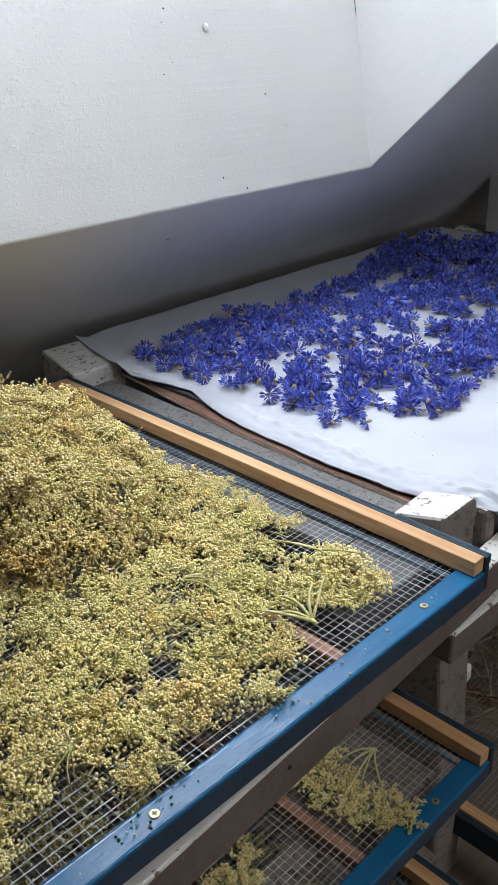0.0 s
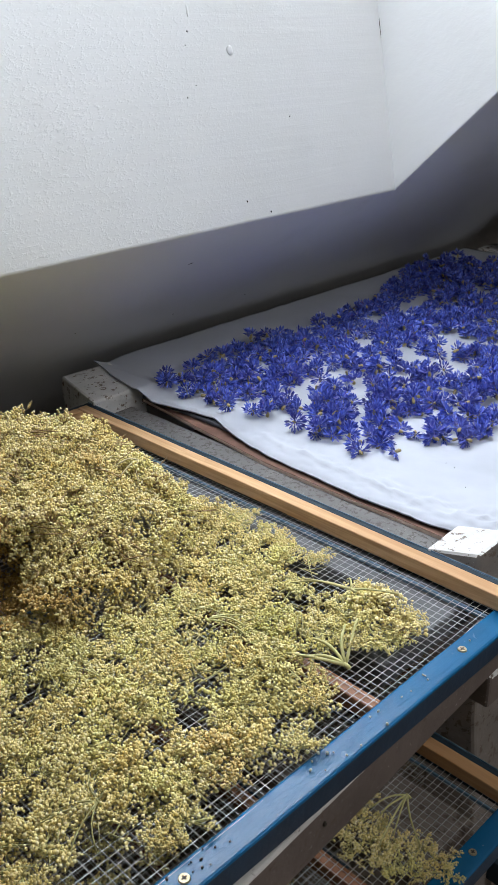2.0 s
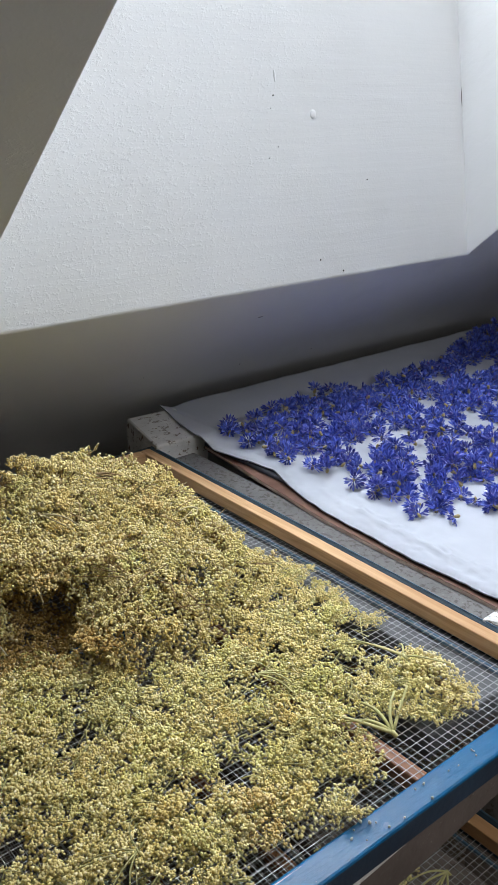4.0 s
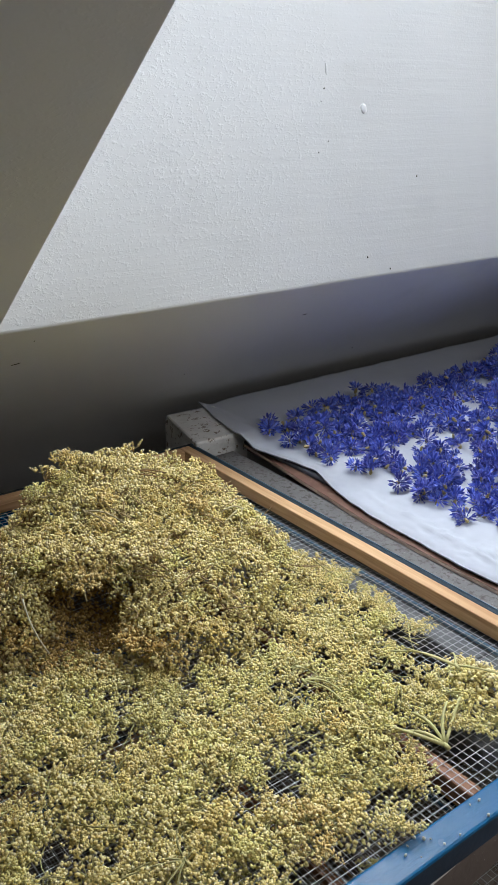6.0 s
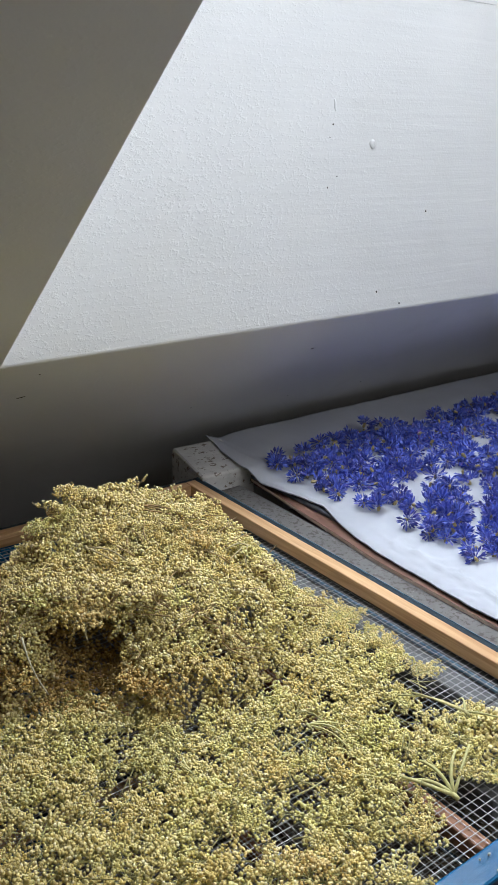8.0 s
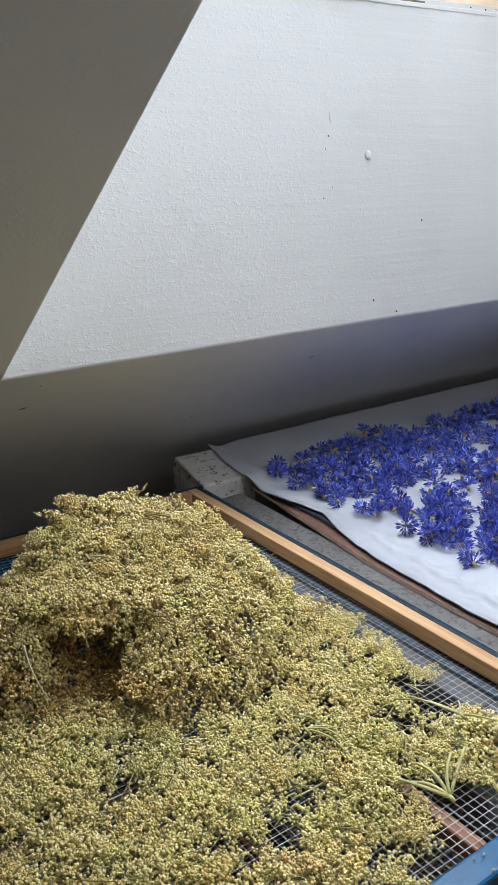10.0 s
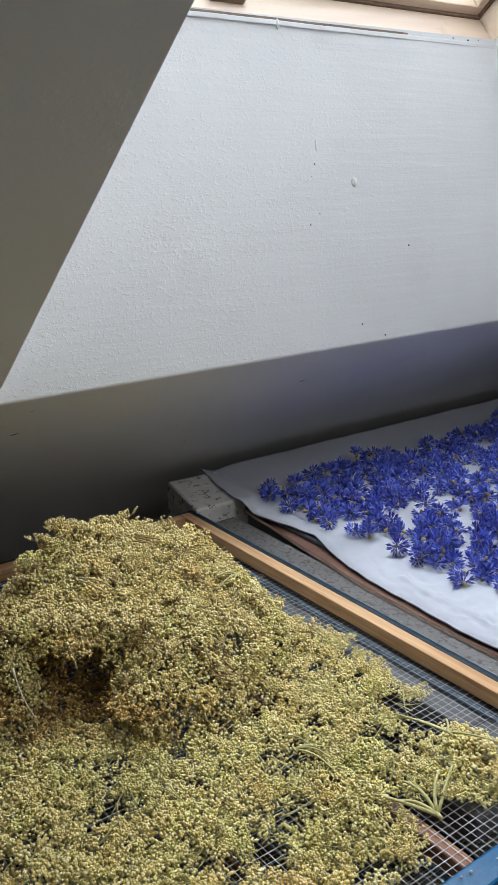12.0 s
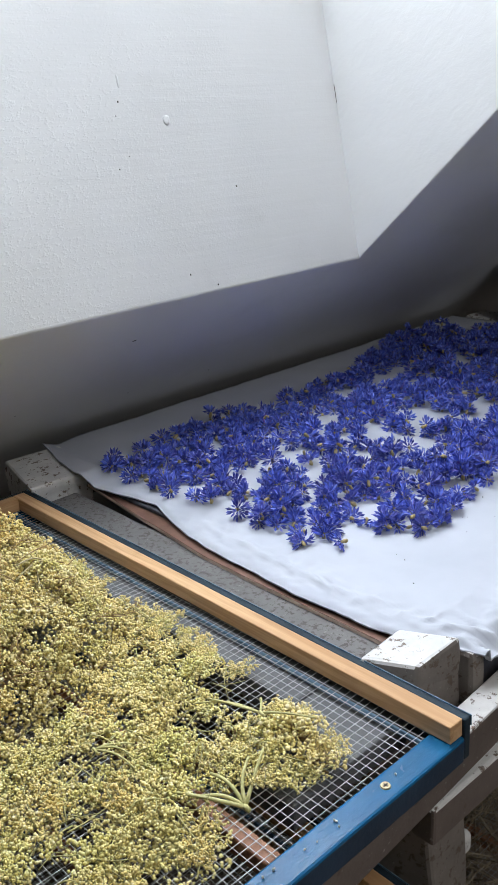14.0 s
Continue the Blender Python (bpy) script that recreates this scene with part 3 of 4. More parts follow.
# ---- cornflowers ----
def cornflower_mesh(rng, squash):
    """Florets of one flower head: trumpets with pointed lobes, round a tuft."""
    vs, fs = [], []

    def lobe(base, tip, wide, lift):
        b = len(vs)
        mid = base * 0.45 + tip * 0.55 + np.array((0, 0, lift))
        vs.extend((base, mid - wide, tip, mid + wide))
        fs.extend(((b, b + 1, b + 2), (b, b + 2, b + 3)))

    n = rng.integers(9, 13)
    for k in range(n):
        a = 2 * math.pi * (k + rng.uniform(-0.3, 0.3)) / n
        el = rng.uniform(0.05, 0.75) if squash < 1 else rng.uniform(0.3, 1.1)
        d = np.array((math.cos(a) * math.cos(el), math.sin(a) * math.cos(el), math.sin(el)))
        s = np.cross(d, (0, 0, 1.0))
        s /= np.linalg.norm(s)
        u = np.cross(s, d)
        throat = d * rng.uniform(0.007, 0.010)
        mouth = d * rng.uniform(0.0125, 0.0155)
        b = len(vs)
        ring = 5
        vs.append(d * 0.002)
        for i in range(ring):
            q = 2 * math.pi * i / ring
            vs.append(throat + (s * math.cos(q) + u * math.sin(q)) * 0.0016)
        for i in range(ring):
            fs.append((b, b + 1 + i, b + 1 + (i + 1) % ring))
        for i in range(5):
            q = 2 * math.pi * (i + rng.uniform(-0.25, 0.25)) / 5
            o = s * math.cos(q) + u * math.sin(q)
            tip = mouth + d * rng.uniform(0.003, 0.008) + o * rng.uniform(0.004, 0.0085)
            base = throat + o * 0.0012
            wide = np.cross(tip - base, d + o * 0.2)
            wide = wide / (np.linalg.norm(wide) + 1e-9) * 0.0021
            lobe(base, tip, wide, -0.0004)
    for k in range(14):
        a, r = rng.uniform(0, 6.28), rng.uniform(0, 0.005)
        p = np.array((math.cos(a) * r, math.sin(a) * r, 0.002))
        tip = p * 1.7 + np.array((0, 0, rng.uniform(0.007, 0.012)))
        lobe(p, tip, np.array((-math.sin(a), math.cos(a), 0)) * 0.0009, 0)
    return [np.array((v[0], v[1], v[2] * squash)) for v in vs], fs


def calyx_mesh(rng):
    vs, fs = [], []
    prof = ((-0.009, 0.0010), (-0.0078, 0.0028), (-0.005, 0.0037), (-0.0015, 0.0030), (0.002, 0.0022))
    seg = 9
    for z, r in prof:
        for k in range(seg):
            a = 2 * math.pi * k / seg
            rr = r * (0.84 + 0.1 * rng.uniform(-1, 1))
            vs.append(np.array((rr * math.cos(a), rr * math.sin(a), z)))
    for j in range(len(prof) - 1):
        for k in range(seg):
            a, b = j * seg + k, j * seg + (k + 1) % seg
            fs.append((a, b, b + seg, a + seg))
    fs.append(tuple(range(seg))[::-1])
    return vs, fs


rng = np.random.default_rng(5)
FLOWERS = []
for i in range(8):
    a, b = cornflower_mesh(rng, rng.uniform(0.55, 1.1)), calyx_mesh(rng)
    FLOWERS.append((a, b, mesh_from("corolla", *a, PETAL), mesh_from("calyx", *b, CALYX, True)))

EDGE_FRONT = ((0.165, 0.885), (0.143, 0.86), (0.142, 0.78), (0.142, 0.68), (0.145, 0.62), (0.195, 0.575), (0.158, 0.52), (0.165, 0.45), (0.154, 0.377), (0.165, 0.34), (0.235, 0.332), (0.300, 0.255), (0.40, 0.262), (0.47, 0.30), (0.55, 0.29),
              (0.8, 0.24), (1.1, 0.22), (1.42, 0.25))
EDGE_BACK = ((1.42, 0.84), (1.34, 0.92), (1.2, 1.0), (1.08, 0.985), (0.98, 0.95), (0.90, 0.885), (0.80, 0.875), (0.66, 0.885), (0.56, 0.855), (0.51, 0.845), (0.49, 0.905), (0.40, 0.895), (0.30, 0.885), (0.2, 0.872))
BARE = ((0.546, 0.715, 0.045), (0.498, 0.606, 0.038), (0.552, 0.545, 0.046), (0.692, 0.56, 0.055), (0.39, 0.69, 0.028), (0.628, 0.463, 0.030), (0.72, 0.785, 0.026), (0.33, 0.63, 0.022),
        (0.76, 0.45, 0.035), (0.30, 0.76, 0.020), (0.85, 0.60, 0.03), (0.245, 0.47, 0.018), (0.44, 0.47, 0.018), (0.19, 0.66, 0.014))


def inside(x, y, poly):
    hit = False
    for (x0, y0), (x1, y1) in zip(poly, poly[1:] + poly[:1]):
        if (y0 > y) != (y1 > y) and x < (x1 - x0) * (y - y0) / (y1 - y0) + x0:
            hit = not hit
    return hit


POLY = EDGE_FRONT + tuple((x + 0.012, y + 0.015) for x, y in EDGE_BACK)
BARE = tuple((x + 0.012, y + 0.010, r * 0.85) for x, y, r in BARE)
spots = []
step = 0.0245
for j in range(int(1.0 / step)):
    for i in range(int(1.5 / step)):
        x, y = 0.08 + (i + 0.5 * (j % 2)) * step + rng.uniform(-0.009, 0.009), 0.2 + j * step + rng.uniform(-0.009, 0.009)
        if y > 1.035 or not inside(x, y, POLY) or any((x - a) ** 2 + (y - b) ** 2 < r * r for a, b, r in BARE) or rng.random() < 0.16 or noise.noise((x * 17, y * 17, 3.3)) < -0.30:
            continue
        spots.append((x, y, rng.uniform(0, 0.007)))
        if rng.random() < 0.24:
            spots.append((x + rng.uniform(-0.012, 0.012), y + rng.uniform(-0.012, 0.012), rng.uniform(0.012, 0.024)))
spots.sort(key=lambda s: s[0] * 0.7 + s[1] * 0.7)
rest_v, rest_f, rest_cv, rest_cf = [], [], [], []
for k, (x, y, dz) in enumerate(spots):
    v = int(rng.integers(len(FLOWERS)))
    tip = rng.choice([rng.uniform(0, 35), rng.uniform(35, 95), rng.uniform(95, 160)], p=[0.32, 0.50, 0.18])
    m = Matrix.Translation((x, y, TZ + 0.0330 + dz)) @ Euler((radians(tip), 0, 0)).to_matrix().to_4x4()
    m = Matrix.Translation((x, y, 0)) @ Euler((0, 0, rng.uniform(0, 6.28))).to_matrix().to_4x4() @ Matrix.Translation((-x, -y, 0)) @ m
    size = rng.uniform(0.84, 1.14)
    m = m @ Matrix.Scale(size, 4)
    if k < 290:
        h = holder("cornflower_head", m, "blue cornflower head drying on the white sheet", "flower", "cornflower heads")
        for name, me in (("corolla", FLOWERS[v][2]), ("calyx", FLOWERS[v][3])):
            o = new(name, me)
            o.parent = h
            o["label"] = "violet-blue ragged petals" if name == "corolla" else "pale green scaly calyx"
    else:
        M = np.array(m)
        for (vv, ff), (ov, of) in ((FLOWERS[v][0], (rest_v, rest_f)), (FLOWERS[v][1], (rest_cv, rest_cf))):
            b = len(ov)
            ov.extend(np.asarray(vv) @ M[:3, :3].T + M[:3, 3])
            of.extend(tuple(i + b for i in f) for f in ff)
more = holder("cornflowers", pose(0, 0, 0), "blue cornflower heads spread thickly on the white sheet", "flowers", kind="stuff")
for name, v, f, mt in (("corolla", rest_v, rest_f, PETAL), ("calyx", rest_cv, rest_cf, CALYX)):
    o = new(name, mesh_from(name, v, f, mt, name == "calyx"))
    o.parent = more
    o["kind"] = "stuff"

# ---- elderflower ----
ICO = bmesh.new()
bmesh.ops.create_icosphere(ICO, subdivisions=1, radius=1.0)
ICO.verts.ensure_lookup_table()
ICO_V = np.array([v.co[:] for v in ICO.verts])
ICO_F = np.array([[v.index for v in f.verts] for f in ICO.faces])
ICO.free()
BUD_V = np.array([(math.cos(a * 1.2566), math.sin(a * 1.2566), 0) for a in range(5)] + [(0, 0, 1.05), (0, 0, -1.05)])
BUD_F = np.array([f for a in range(5) for f in ((a, (a + 1) % 5, 5), ((a + 1) % 5, a, 6))])
OCT_V = np.array(((1, 0, 0), (-1, 0, 0), (0, 1, 0), (0, -1, 0), (0, 0, 1), (0, 0, -1)), float)
OCT_F = np.array(((0, 2, 4), (2, 1, 4), (1, 3, 4), (3, 0, 4), (2, 0, 5), (1, 2, 5), (3, 1, 5), (0, 3, 5)))


def unit(v):
    return v / (np.linalg.norm(v) + 1e-12)


def elder_umbel(rng, radius, deep, dome, lobes, stem, bud, crowd):
    """One elder umbel: rays fork from the cut stem and carry a nearly flat layer of bud clusters."""
    segs, buds, sizes = [], [], []
    node = np.array((rng.uniform(-0.2, 0.2) * radius, rng.uniform(-0.2, 0.2) * radius, 0.001))
    a = rng.uniform(0, 6.28)
    root = node + np.array((math.cos(a), math.sin(a), -0.05)) * stem
    segs.append((root, node, 0.0014, 0.0013))
    n1 = 6
    for i in range(n1):
        a = 2 * math.pi * (i + rng.uniform(-0.25, 0.25)) / (n1 - 1)
        far = radius * (rng.uniform(0.50, 0.68) if i < n1 - 1 else rng.uniform(0, 0.12))
        if i < n1 - 1 and rng.random() > lobes:
            far *= 0.6
        c1 = np.array((math.cos(a) * far, math.sin(a) * far, deep))
        p1 = node + (c1 - node) * np.array((0.55, 0.55, 0.45))
        segs.append((node, p1, 0.0012, 0.0009))
        for j in range(int(rng.integers(5, 8))):
            q, r = rng.uniform(0, 6.28), radius * 0.44 * math.sqrt(rng.uniform(0.02, 1))
            c2 = c1 + np.array((math.cos(q) * r, math.sin(q) * r, 0))
            edge = (c2[0] ** 2 + c2[1] ** 2) / radius ** 2
            c2[2] = deep * (1 - dome * edge) + rng.normal(0, 0.0034)
            c2[2] = max(c2[2], 0.0035)
            segs.append((p1, c2 - np.array((0, 0, 0.002)), 0.0007, 0.0005))
            for k in range(int(rng.integers(crowd, crowd + 4))):
                d = unit(rng.normal(0, 1, 3) * np.array((1, 1, 0.6)) + np.array((0, 0, 0.25)))
                buds.append(c2 + d * rng.uniform(0.0026, 0.0066))
                if k < 2:
                    segs.append((c2 - np.array((0, 0, 0.002)), buds[-1], 0.0004, 0.0003))
    vs, fs = [], []
    for a, b, r, s in segs:
        d = unit(b - a)
        u = unit(np.cross(d, (0.3, 0.5, 0.81)))
        w = np.cross(d, u)
        ring = 5 if r > 0.0008 else 3
        mid = (a + b) / 2 + rng.normal(0, 0.05, 3) * np.linalg.norm(b - a)
        n = len(vs)
        rings = ((a, r), (mid, (r + s) / 2), (b, s)) if ring > 3 else ((a, r), (b, s))
        for c, rr in rings:
            for i in range(ring):
                q = 2 * math.pi * i / ring
                vs.append(c + (u * math.cos(q) + w * math.sin(q)) * rr)
        for g in range(0, ring * (len(rings) - 1), ring):
            for i in range(ring):
                fs.append((n + g + i, n + g + (i + 1) % ring, n + g + ring + (i + 1) % ring, n + g + ring + i))
    buds = np.array(buds)
    size = bud * (0.72 + 0.56 * rng.random(len(buds)))
    q = rng.normal(0, 1, (len(buds), 4))
    w, x, y, z = (q / np.linalg.norm(q, axis=1)[:, None]).T
    turn = np.array(((1 - 2 * (y * y + z * z), 2 * (x * y - z * w), 2 * (x * z + y * w)), (2 * (x * y + z * w), 1 - 2 * (x * x + z * z), 2 * (y * z - x * w)),
                     (2 * (x * z - y * w), 2 * (y * z + x * w), 1 - 2 * (x * x + y * y)))).transpose(2, 0, 1)
    out = [np.array(vs), fs]
    for bv, bf, every, grow in ((BUD_V, BUD_F, 1, 1.0), (OCT_V, OCT_F, 2, 1.2)):
        at, tn, sz = buds[::every], turn[::every], size[::every, None, None] * grow
        out.append((np.einsum("nij,kj->nki", tn, bv) * sz * rng.uniform(0.85, 1.18, (len(at), 1, 3)) + at[:, None]).reshape(-1, 3))
        out.append((bf[None] + (np.arange(len(at)) * len(bv))[:, None, None]).reshape(-1, 3))
    return out


FLAT, DOMED = [], []
for i in range(10):
    shape = elder_umbel(rng, rng.uniform(0.034, 0.041), rng.uniform(0.009, 0.015), 0.35, 0.55, rng.uniform(0.012, 0.045), 0.00178, 6)
    FLAT.append((shape, {b: (mesh_from("stalk", *shape[:2], STEM, True), mesh_from("blossom", *shape[2:4], b, True)) for b in (BUD, GREEN_BUD, GOLD_BUD)}))
for i in range(8):
    shape = elder_umbel(rng, rng.uniform(0.029, 0.036), rng.uniform(0.018, 0.024), 0.55, 0.75, rng.uniform(0.012, 0.03), 0.00205, 5)
    DOMED.append((shape, {b: (mesh_from("stalk", *shape[:2], DRY_STEM if i % 3 else BROWN_STEM, True), mesh_from("blossom", *shape[2:4], b, True)) for b in (BUD, DRY_BUD, GOLD_BUD)}))


def head_pose(x, y, z, normal, lean, scale):
    n = Vector(unit(np.array(normal) + rng.normal(0, lean, 3)))
    turn = n.to_track_quat("Z", "Y").to_matrix().to_4x4() @ Euler((0, 0, rng.uniform(0, 6.28))).to_matrix().to_4x4()
    return Matrix.Translation((x, y, z)) @ turn @ Matrix.Scale(scale, 4)


def elder_head(m, shapes, bud, label):
    h = holder("elderflower_head", m, label, "elderflower", "elderflower heads")
    for name, me in zip(("stalk", "blossom"), shapes[int(rng.integers(len(shapes)))][1][bud]):
        new(name, me).parent = h
    return h


class Mass:
    """Heads deep in the heap, too many to count."""

    def __init__(self):
        self.v, self.f = ([], []), ([], [])
        self.n = [0, 0]

    def add(self, m, shape):
        M = np.array(m)
        for k, (vs, fs) in enumerate((shape[:2], shape[4:])):
            self.v[k].append(np.asarray(vs) @ M[:3, :3].T + M[:3, 3])
            self.f[k].extend(tuple(int(i) + self.n[k] for i in f) for f in fs)
            self.n[k] += len(vs)


def lerp(x, table):
    return float(np.interp(x, [a for a, b in table], [b for a, b in table]))


# edges of the spread layer on the net, and the bare patches in it
RIGHT = ((0.05, -0.14), (0.075, -0.09), (0.12, -0.08), (0.165, -0.075), (0.18, -0.14), (0.20, -0.16), (0.225, -0.085), (0.255, -0.06), (0.275, -0.09), (0.30, -0.075), (0.334, -0.06), (0.38, -0.10), (0.40, -0.05),
         (0.43, -0.075), (0.50, -0.085), (0.56, -0.07), (0.61, -0.060), (0.66, -0.095), (0.71, -0.115), (0.78, -0.13), (0.81, -0.14))
FRONT = ((-0.80, 0.05), (-0.65, 0.05), (-0.59, 0.085), (-0.545, 0.09), (-0.53, 0.048), (-0.49, 0.035), (-0.46, 0.06), (-0.40, 0.045), (-0.356, 0.026), (-0.327, 0.037), (-0.32, 0.073), (-0.28, 0.058), (-0.245, 0.094),
         (-0.233, 0.136), (-0.206, 0.11), (-0.17, 0.06), (-0.10, 0.07))
HOLES = ((-0.105, 0.240, 0.030), (-0.290, 0.243, 0.014), (-0.500, 0.300, 0.017), (-0.475, 0.285, 0.010), (-0.392, 0.146, 0.020), (-0.440, 0.154, 0.018), (-0.352, 0.172, 0.010), (-0.335, 0.078, 0.022), (-0.248, 0.122, 0.014),
         (-0.423, 0.296, 0.008), (-0.545, 0.095, 0.018), (-0.235, 0.352, 0.008), (-0.180, 0.200, 0.012), (-0.292, 0.233, 0.015), (-0.385, 0.335, 0.012), (-0.245, 0.335, 0.010), (-0.362, 0.169, 0.011), (-0.471, 0.352, 0.009), (-0.235, 0.276, 0.009), (-0.118, 0.486, 0.010), (-0.62, 0.20, 0.012))
HEAP_FRONT = ((-0.75, 0.46), (-0.60, 0.475), (-0.54, 0.475), (-0.50, 0.465), (-0.445, 0.43), (-0.425, 0.40), (-0.405, 0.36), (-0.385, 0.342), (-0.32, 0.327), (-0.25, 0.332), (-0.20, 0.360), (-0.12, 0.388), (-0.05, 0.43))
HEAP_RISE = ((0.0, 0.0), (0.01, 0.032), (0.03, 0.062), (0.07, 0.092), (0.17, 0.128), (0.22, 0.146), (0.33, 0.170), (0.5, 0.172))


def heap(x, y):
    """Height of the heap over the net."""
    d = y - lerp(x, HEAP_FRONT)
    if d <= 0:
        return 0.0
    h = lerp(d * (1 + 5 * min(1.0, max(0.0, (-0.41 - x) / 0.03)) * math.exp(-d / 0.05)), HEAP_RISE)
    side = (lerp(y, RIGHT) - 0.012 - x) / (0.092 + 0.45 * max(0.0, y - 0.52))
    back = ((x + 0.52) * 0.537 - (y - 0.665) * 0.844) / 0.085
    for f in (side, back, (0.755 - y) / 0.085):
        h *= min(1.0, max(0.0, f)) ** 0.8
    return h + (0.009 * noise.noise((x * 17, y * 17, 5)) if h > 0.03 else 0)


def in_cave(x, y, z, grow=0.0):
    across, deep = (x + 0.455) * 0.79 - (y - 0.455) * 0.61, (x + 0.455) * 0.61 + (y - 0.455) * 0.79
    return -0.044 - grow < across < 0.060 + grow and -0.10 < deep < 0.090 + grow and z < 0.112 - 0.25 * max(0.0, across)


LYING = "creamy yellow elderflower head lying on the wire net"
GREENISH = "pale green elderflower head lying on the wire net"
GOLDEN = "golden brown dried elderflower head in the spread layer"
HEAPED = "creamy yellow elderflower head in the drying heap"
GREEN_SPOTS, GOLD_SPOTS = ((-0.315, 0.125, 0.045), (-0.27, 0.20, 0.03), (-0.45, 0.33, 0.05)), ((-0.415, 0.082, 0.026), (-0.27, 0.51, 0.045), (-0.17, 0.62, 0.04), (-0.45, 0.465, 0.024))


def near(x, y, places):
    return any((x - a) ** 2 + (y - b) ** 2 < r * r for a, b, r in places)


def apart(p, taken, gap):
    return not taken or np.min(np.sum((np.array(taken) - p) ** 2, 1)) > gap * gap


taken = []
for k in range(9000):
    x, y = rng.uniform(-0.76, -0.04), rng.uniform(0.03, 0.84)
    inset = 0.013
    if heap(x, y) > 0.014 or x > lerp(y, RIGHT) - inset or y < lerp(x, FRONT) + inset or any((x - a) ** 2 + (y - b) ** 2 < (r + inset) ** 2 for a, b, r in HOLES):
        continue
    if (-0.42 < x < -0.17 and y > lerp(x, HEAP_FRONT) - 0.006) or (x < -0.5 and y > 0.62) or y > 0.75 or not apart(np.array((x, y)), taken, 0.0268):
        continue
    taken.append((x, y))
    edge = min(lerp(y, RIGHT) - x, y - lerp(x, FRONT))
    m = head_pose(x, y, TZ + rng.uniform(0.0, 0.004) + 0.35 * heap(x, y), (0, 0, 1), 0.13, rng.uniform(0.62, 0.78) if edge < 0.035 else rng.uniform(0.80, 1.02))
    if near(x, y, GREEN_SPOTS):
        elder_head(m, FLAT, GREEN_BUD, GREENISH)
    elif near(x, y, GOLD_SPOTS):
        elder_head(m, FLAT, GOLD_BUD, GOLDEN)
    else:
        elder_head(m, FLAT, BUD, LYING)
for x, y, scale in ((-0.125, 0.122, 1.2), (-0.135, 0.085, 0.9), (-0.170, 0.088, 0.75), (-0.110, 0.160, 0.8), (-0.100, 0.148, 0.62), (-0.105, 0.090, 0.60), (-0.085, 0.256, 0.66), (-0.110, 0.282, 0.75), (-0.066, 0.402, 0.55), (-0.095, 0.400, 0.65), (-0.085, 0.335, 0.7), (-0.09, 0.305, 0.6)):
    elder_head(head_pose(x, y, TZ + 0.001, (0, 0, 1), 0.06, scale), DOMED if scale > 0.8 else FLAT, BUD, LYING)

# the heap: a skin of heads that face outwards, and more heads below them
taken, within, hollow = [], Mass(), Mass()
for k in range(16000):
    x, y = rng.uniform(-0.64, -0.05), rng.uniform(0.32, 0.80)
    if k > 13000:                       # the steep lower front
        x = rng.uniform(-0.62, -0.40)
        y = lerp(x, HEAP_FRONT) + rng.uniform(0.006, 0.02)
    h = heap(x, y)
    if h < 0.022:
        continue
    e = 0.012
    gx, gy = (heap(x + e, y) - heap(x - e, y)) / (2 * e), (heap(x, y + e) - heap(x, y - e)) / (2 * e)
    z = h if math.hypot(gx, gy) < 1.6 else rng.uniform(0.12, 1.0) * h
    n = unit(np.array((-gx, -gy, 1.0)) + np.array((0, 0, 0.35)))
    p = np.array((x, y, z)) - n * 0.021
    if p[2] < (0.018 if -0.40 < x < -0.17 and y < 0.45 else -0.014) or in_cave(x, y, z, 0.006) or not apart(p, taken, 0.0280):
        continue
    taken.append(tuple(p))
    gold = near(x, y, GOLD_SPOTS) or rng.random() < 0.04
    if y > 0.60 or x < -0.52:
        within.add(head_pose(p[0], p[1], TZ + max(p[2], 0.0), n, 0.34, rng.uniform(0.72, 0.98)), DOMED[int(rng.integers(len(DOMED)))][0])
        continue
    elder_head(head_pose(p[0], p[1], TZ + max(p[2], 0.0), n, 0.34, rng.uniform(0.72, 0.98)), DOMED, GOLD_BUD if gold else BUD if rng.random() < 0.35 else DRY_BUD, HEAPED)
for x, y, z, scale in ((-0.405, 0.625, 0.158, 0.75), (-0.375, 0.640, 0.167, 0.75), (-0.345, 0.640, 0.163, 0.6), (-0.430, 0.600, 0.150, 0.7), (-0.310, 0.620, 0.152, 0.6), (-0.190, 0.575, 0.125, 0.65), (-0.385, 0.610, 0.154, 0.6)):
    elder_head(head_pose(x, y, TZ + z, (-0.2, -0.3, 1), 0.35, scale), DOMED, DRY_BUD, HEAPED)
taken = []
for k in range(8000):
    x, y = rng.uniform(-0.60, -0.08), rng.uniform(0.34, 0.78)
    z = heap(x, y) - (0.042, 0.074, 0.106)[k // 2700]
    z = max(z, 0.0) if z > -0.03 else z
    if z < 0.0 or in_cave(x, y, z - 0.006, 0.012) or not apart(np.array((x, y, z)), taken, 0.048):
        continue
    taken.append((x, y, z))
    within.add(head_pose(x, y, TZ + z, (0, 0, 1), 0.4, 0.95), DOMED[int(rng.integers(len(DOMED)))][0])
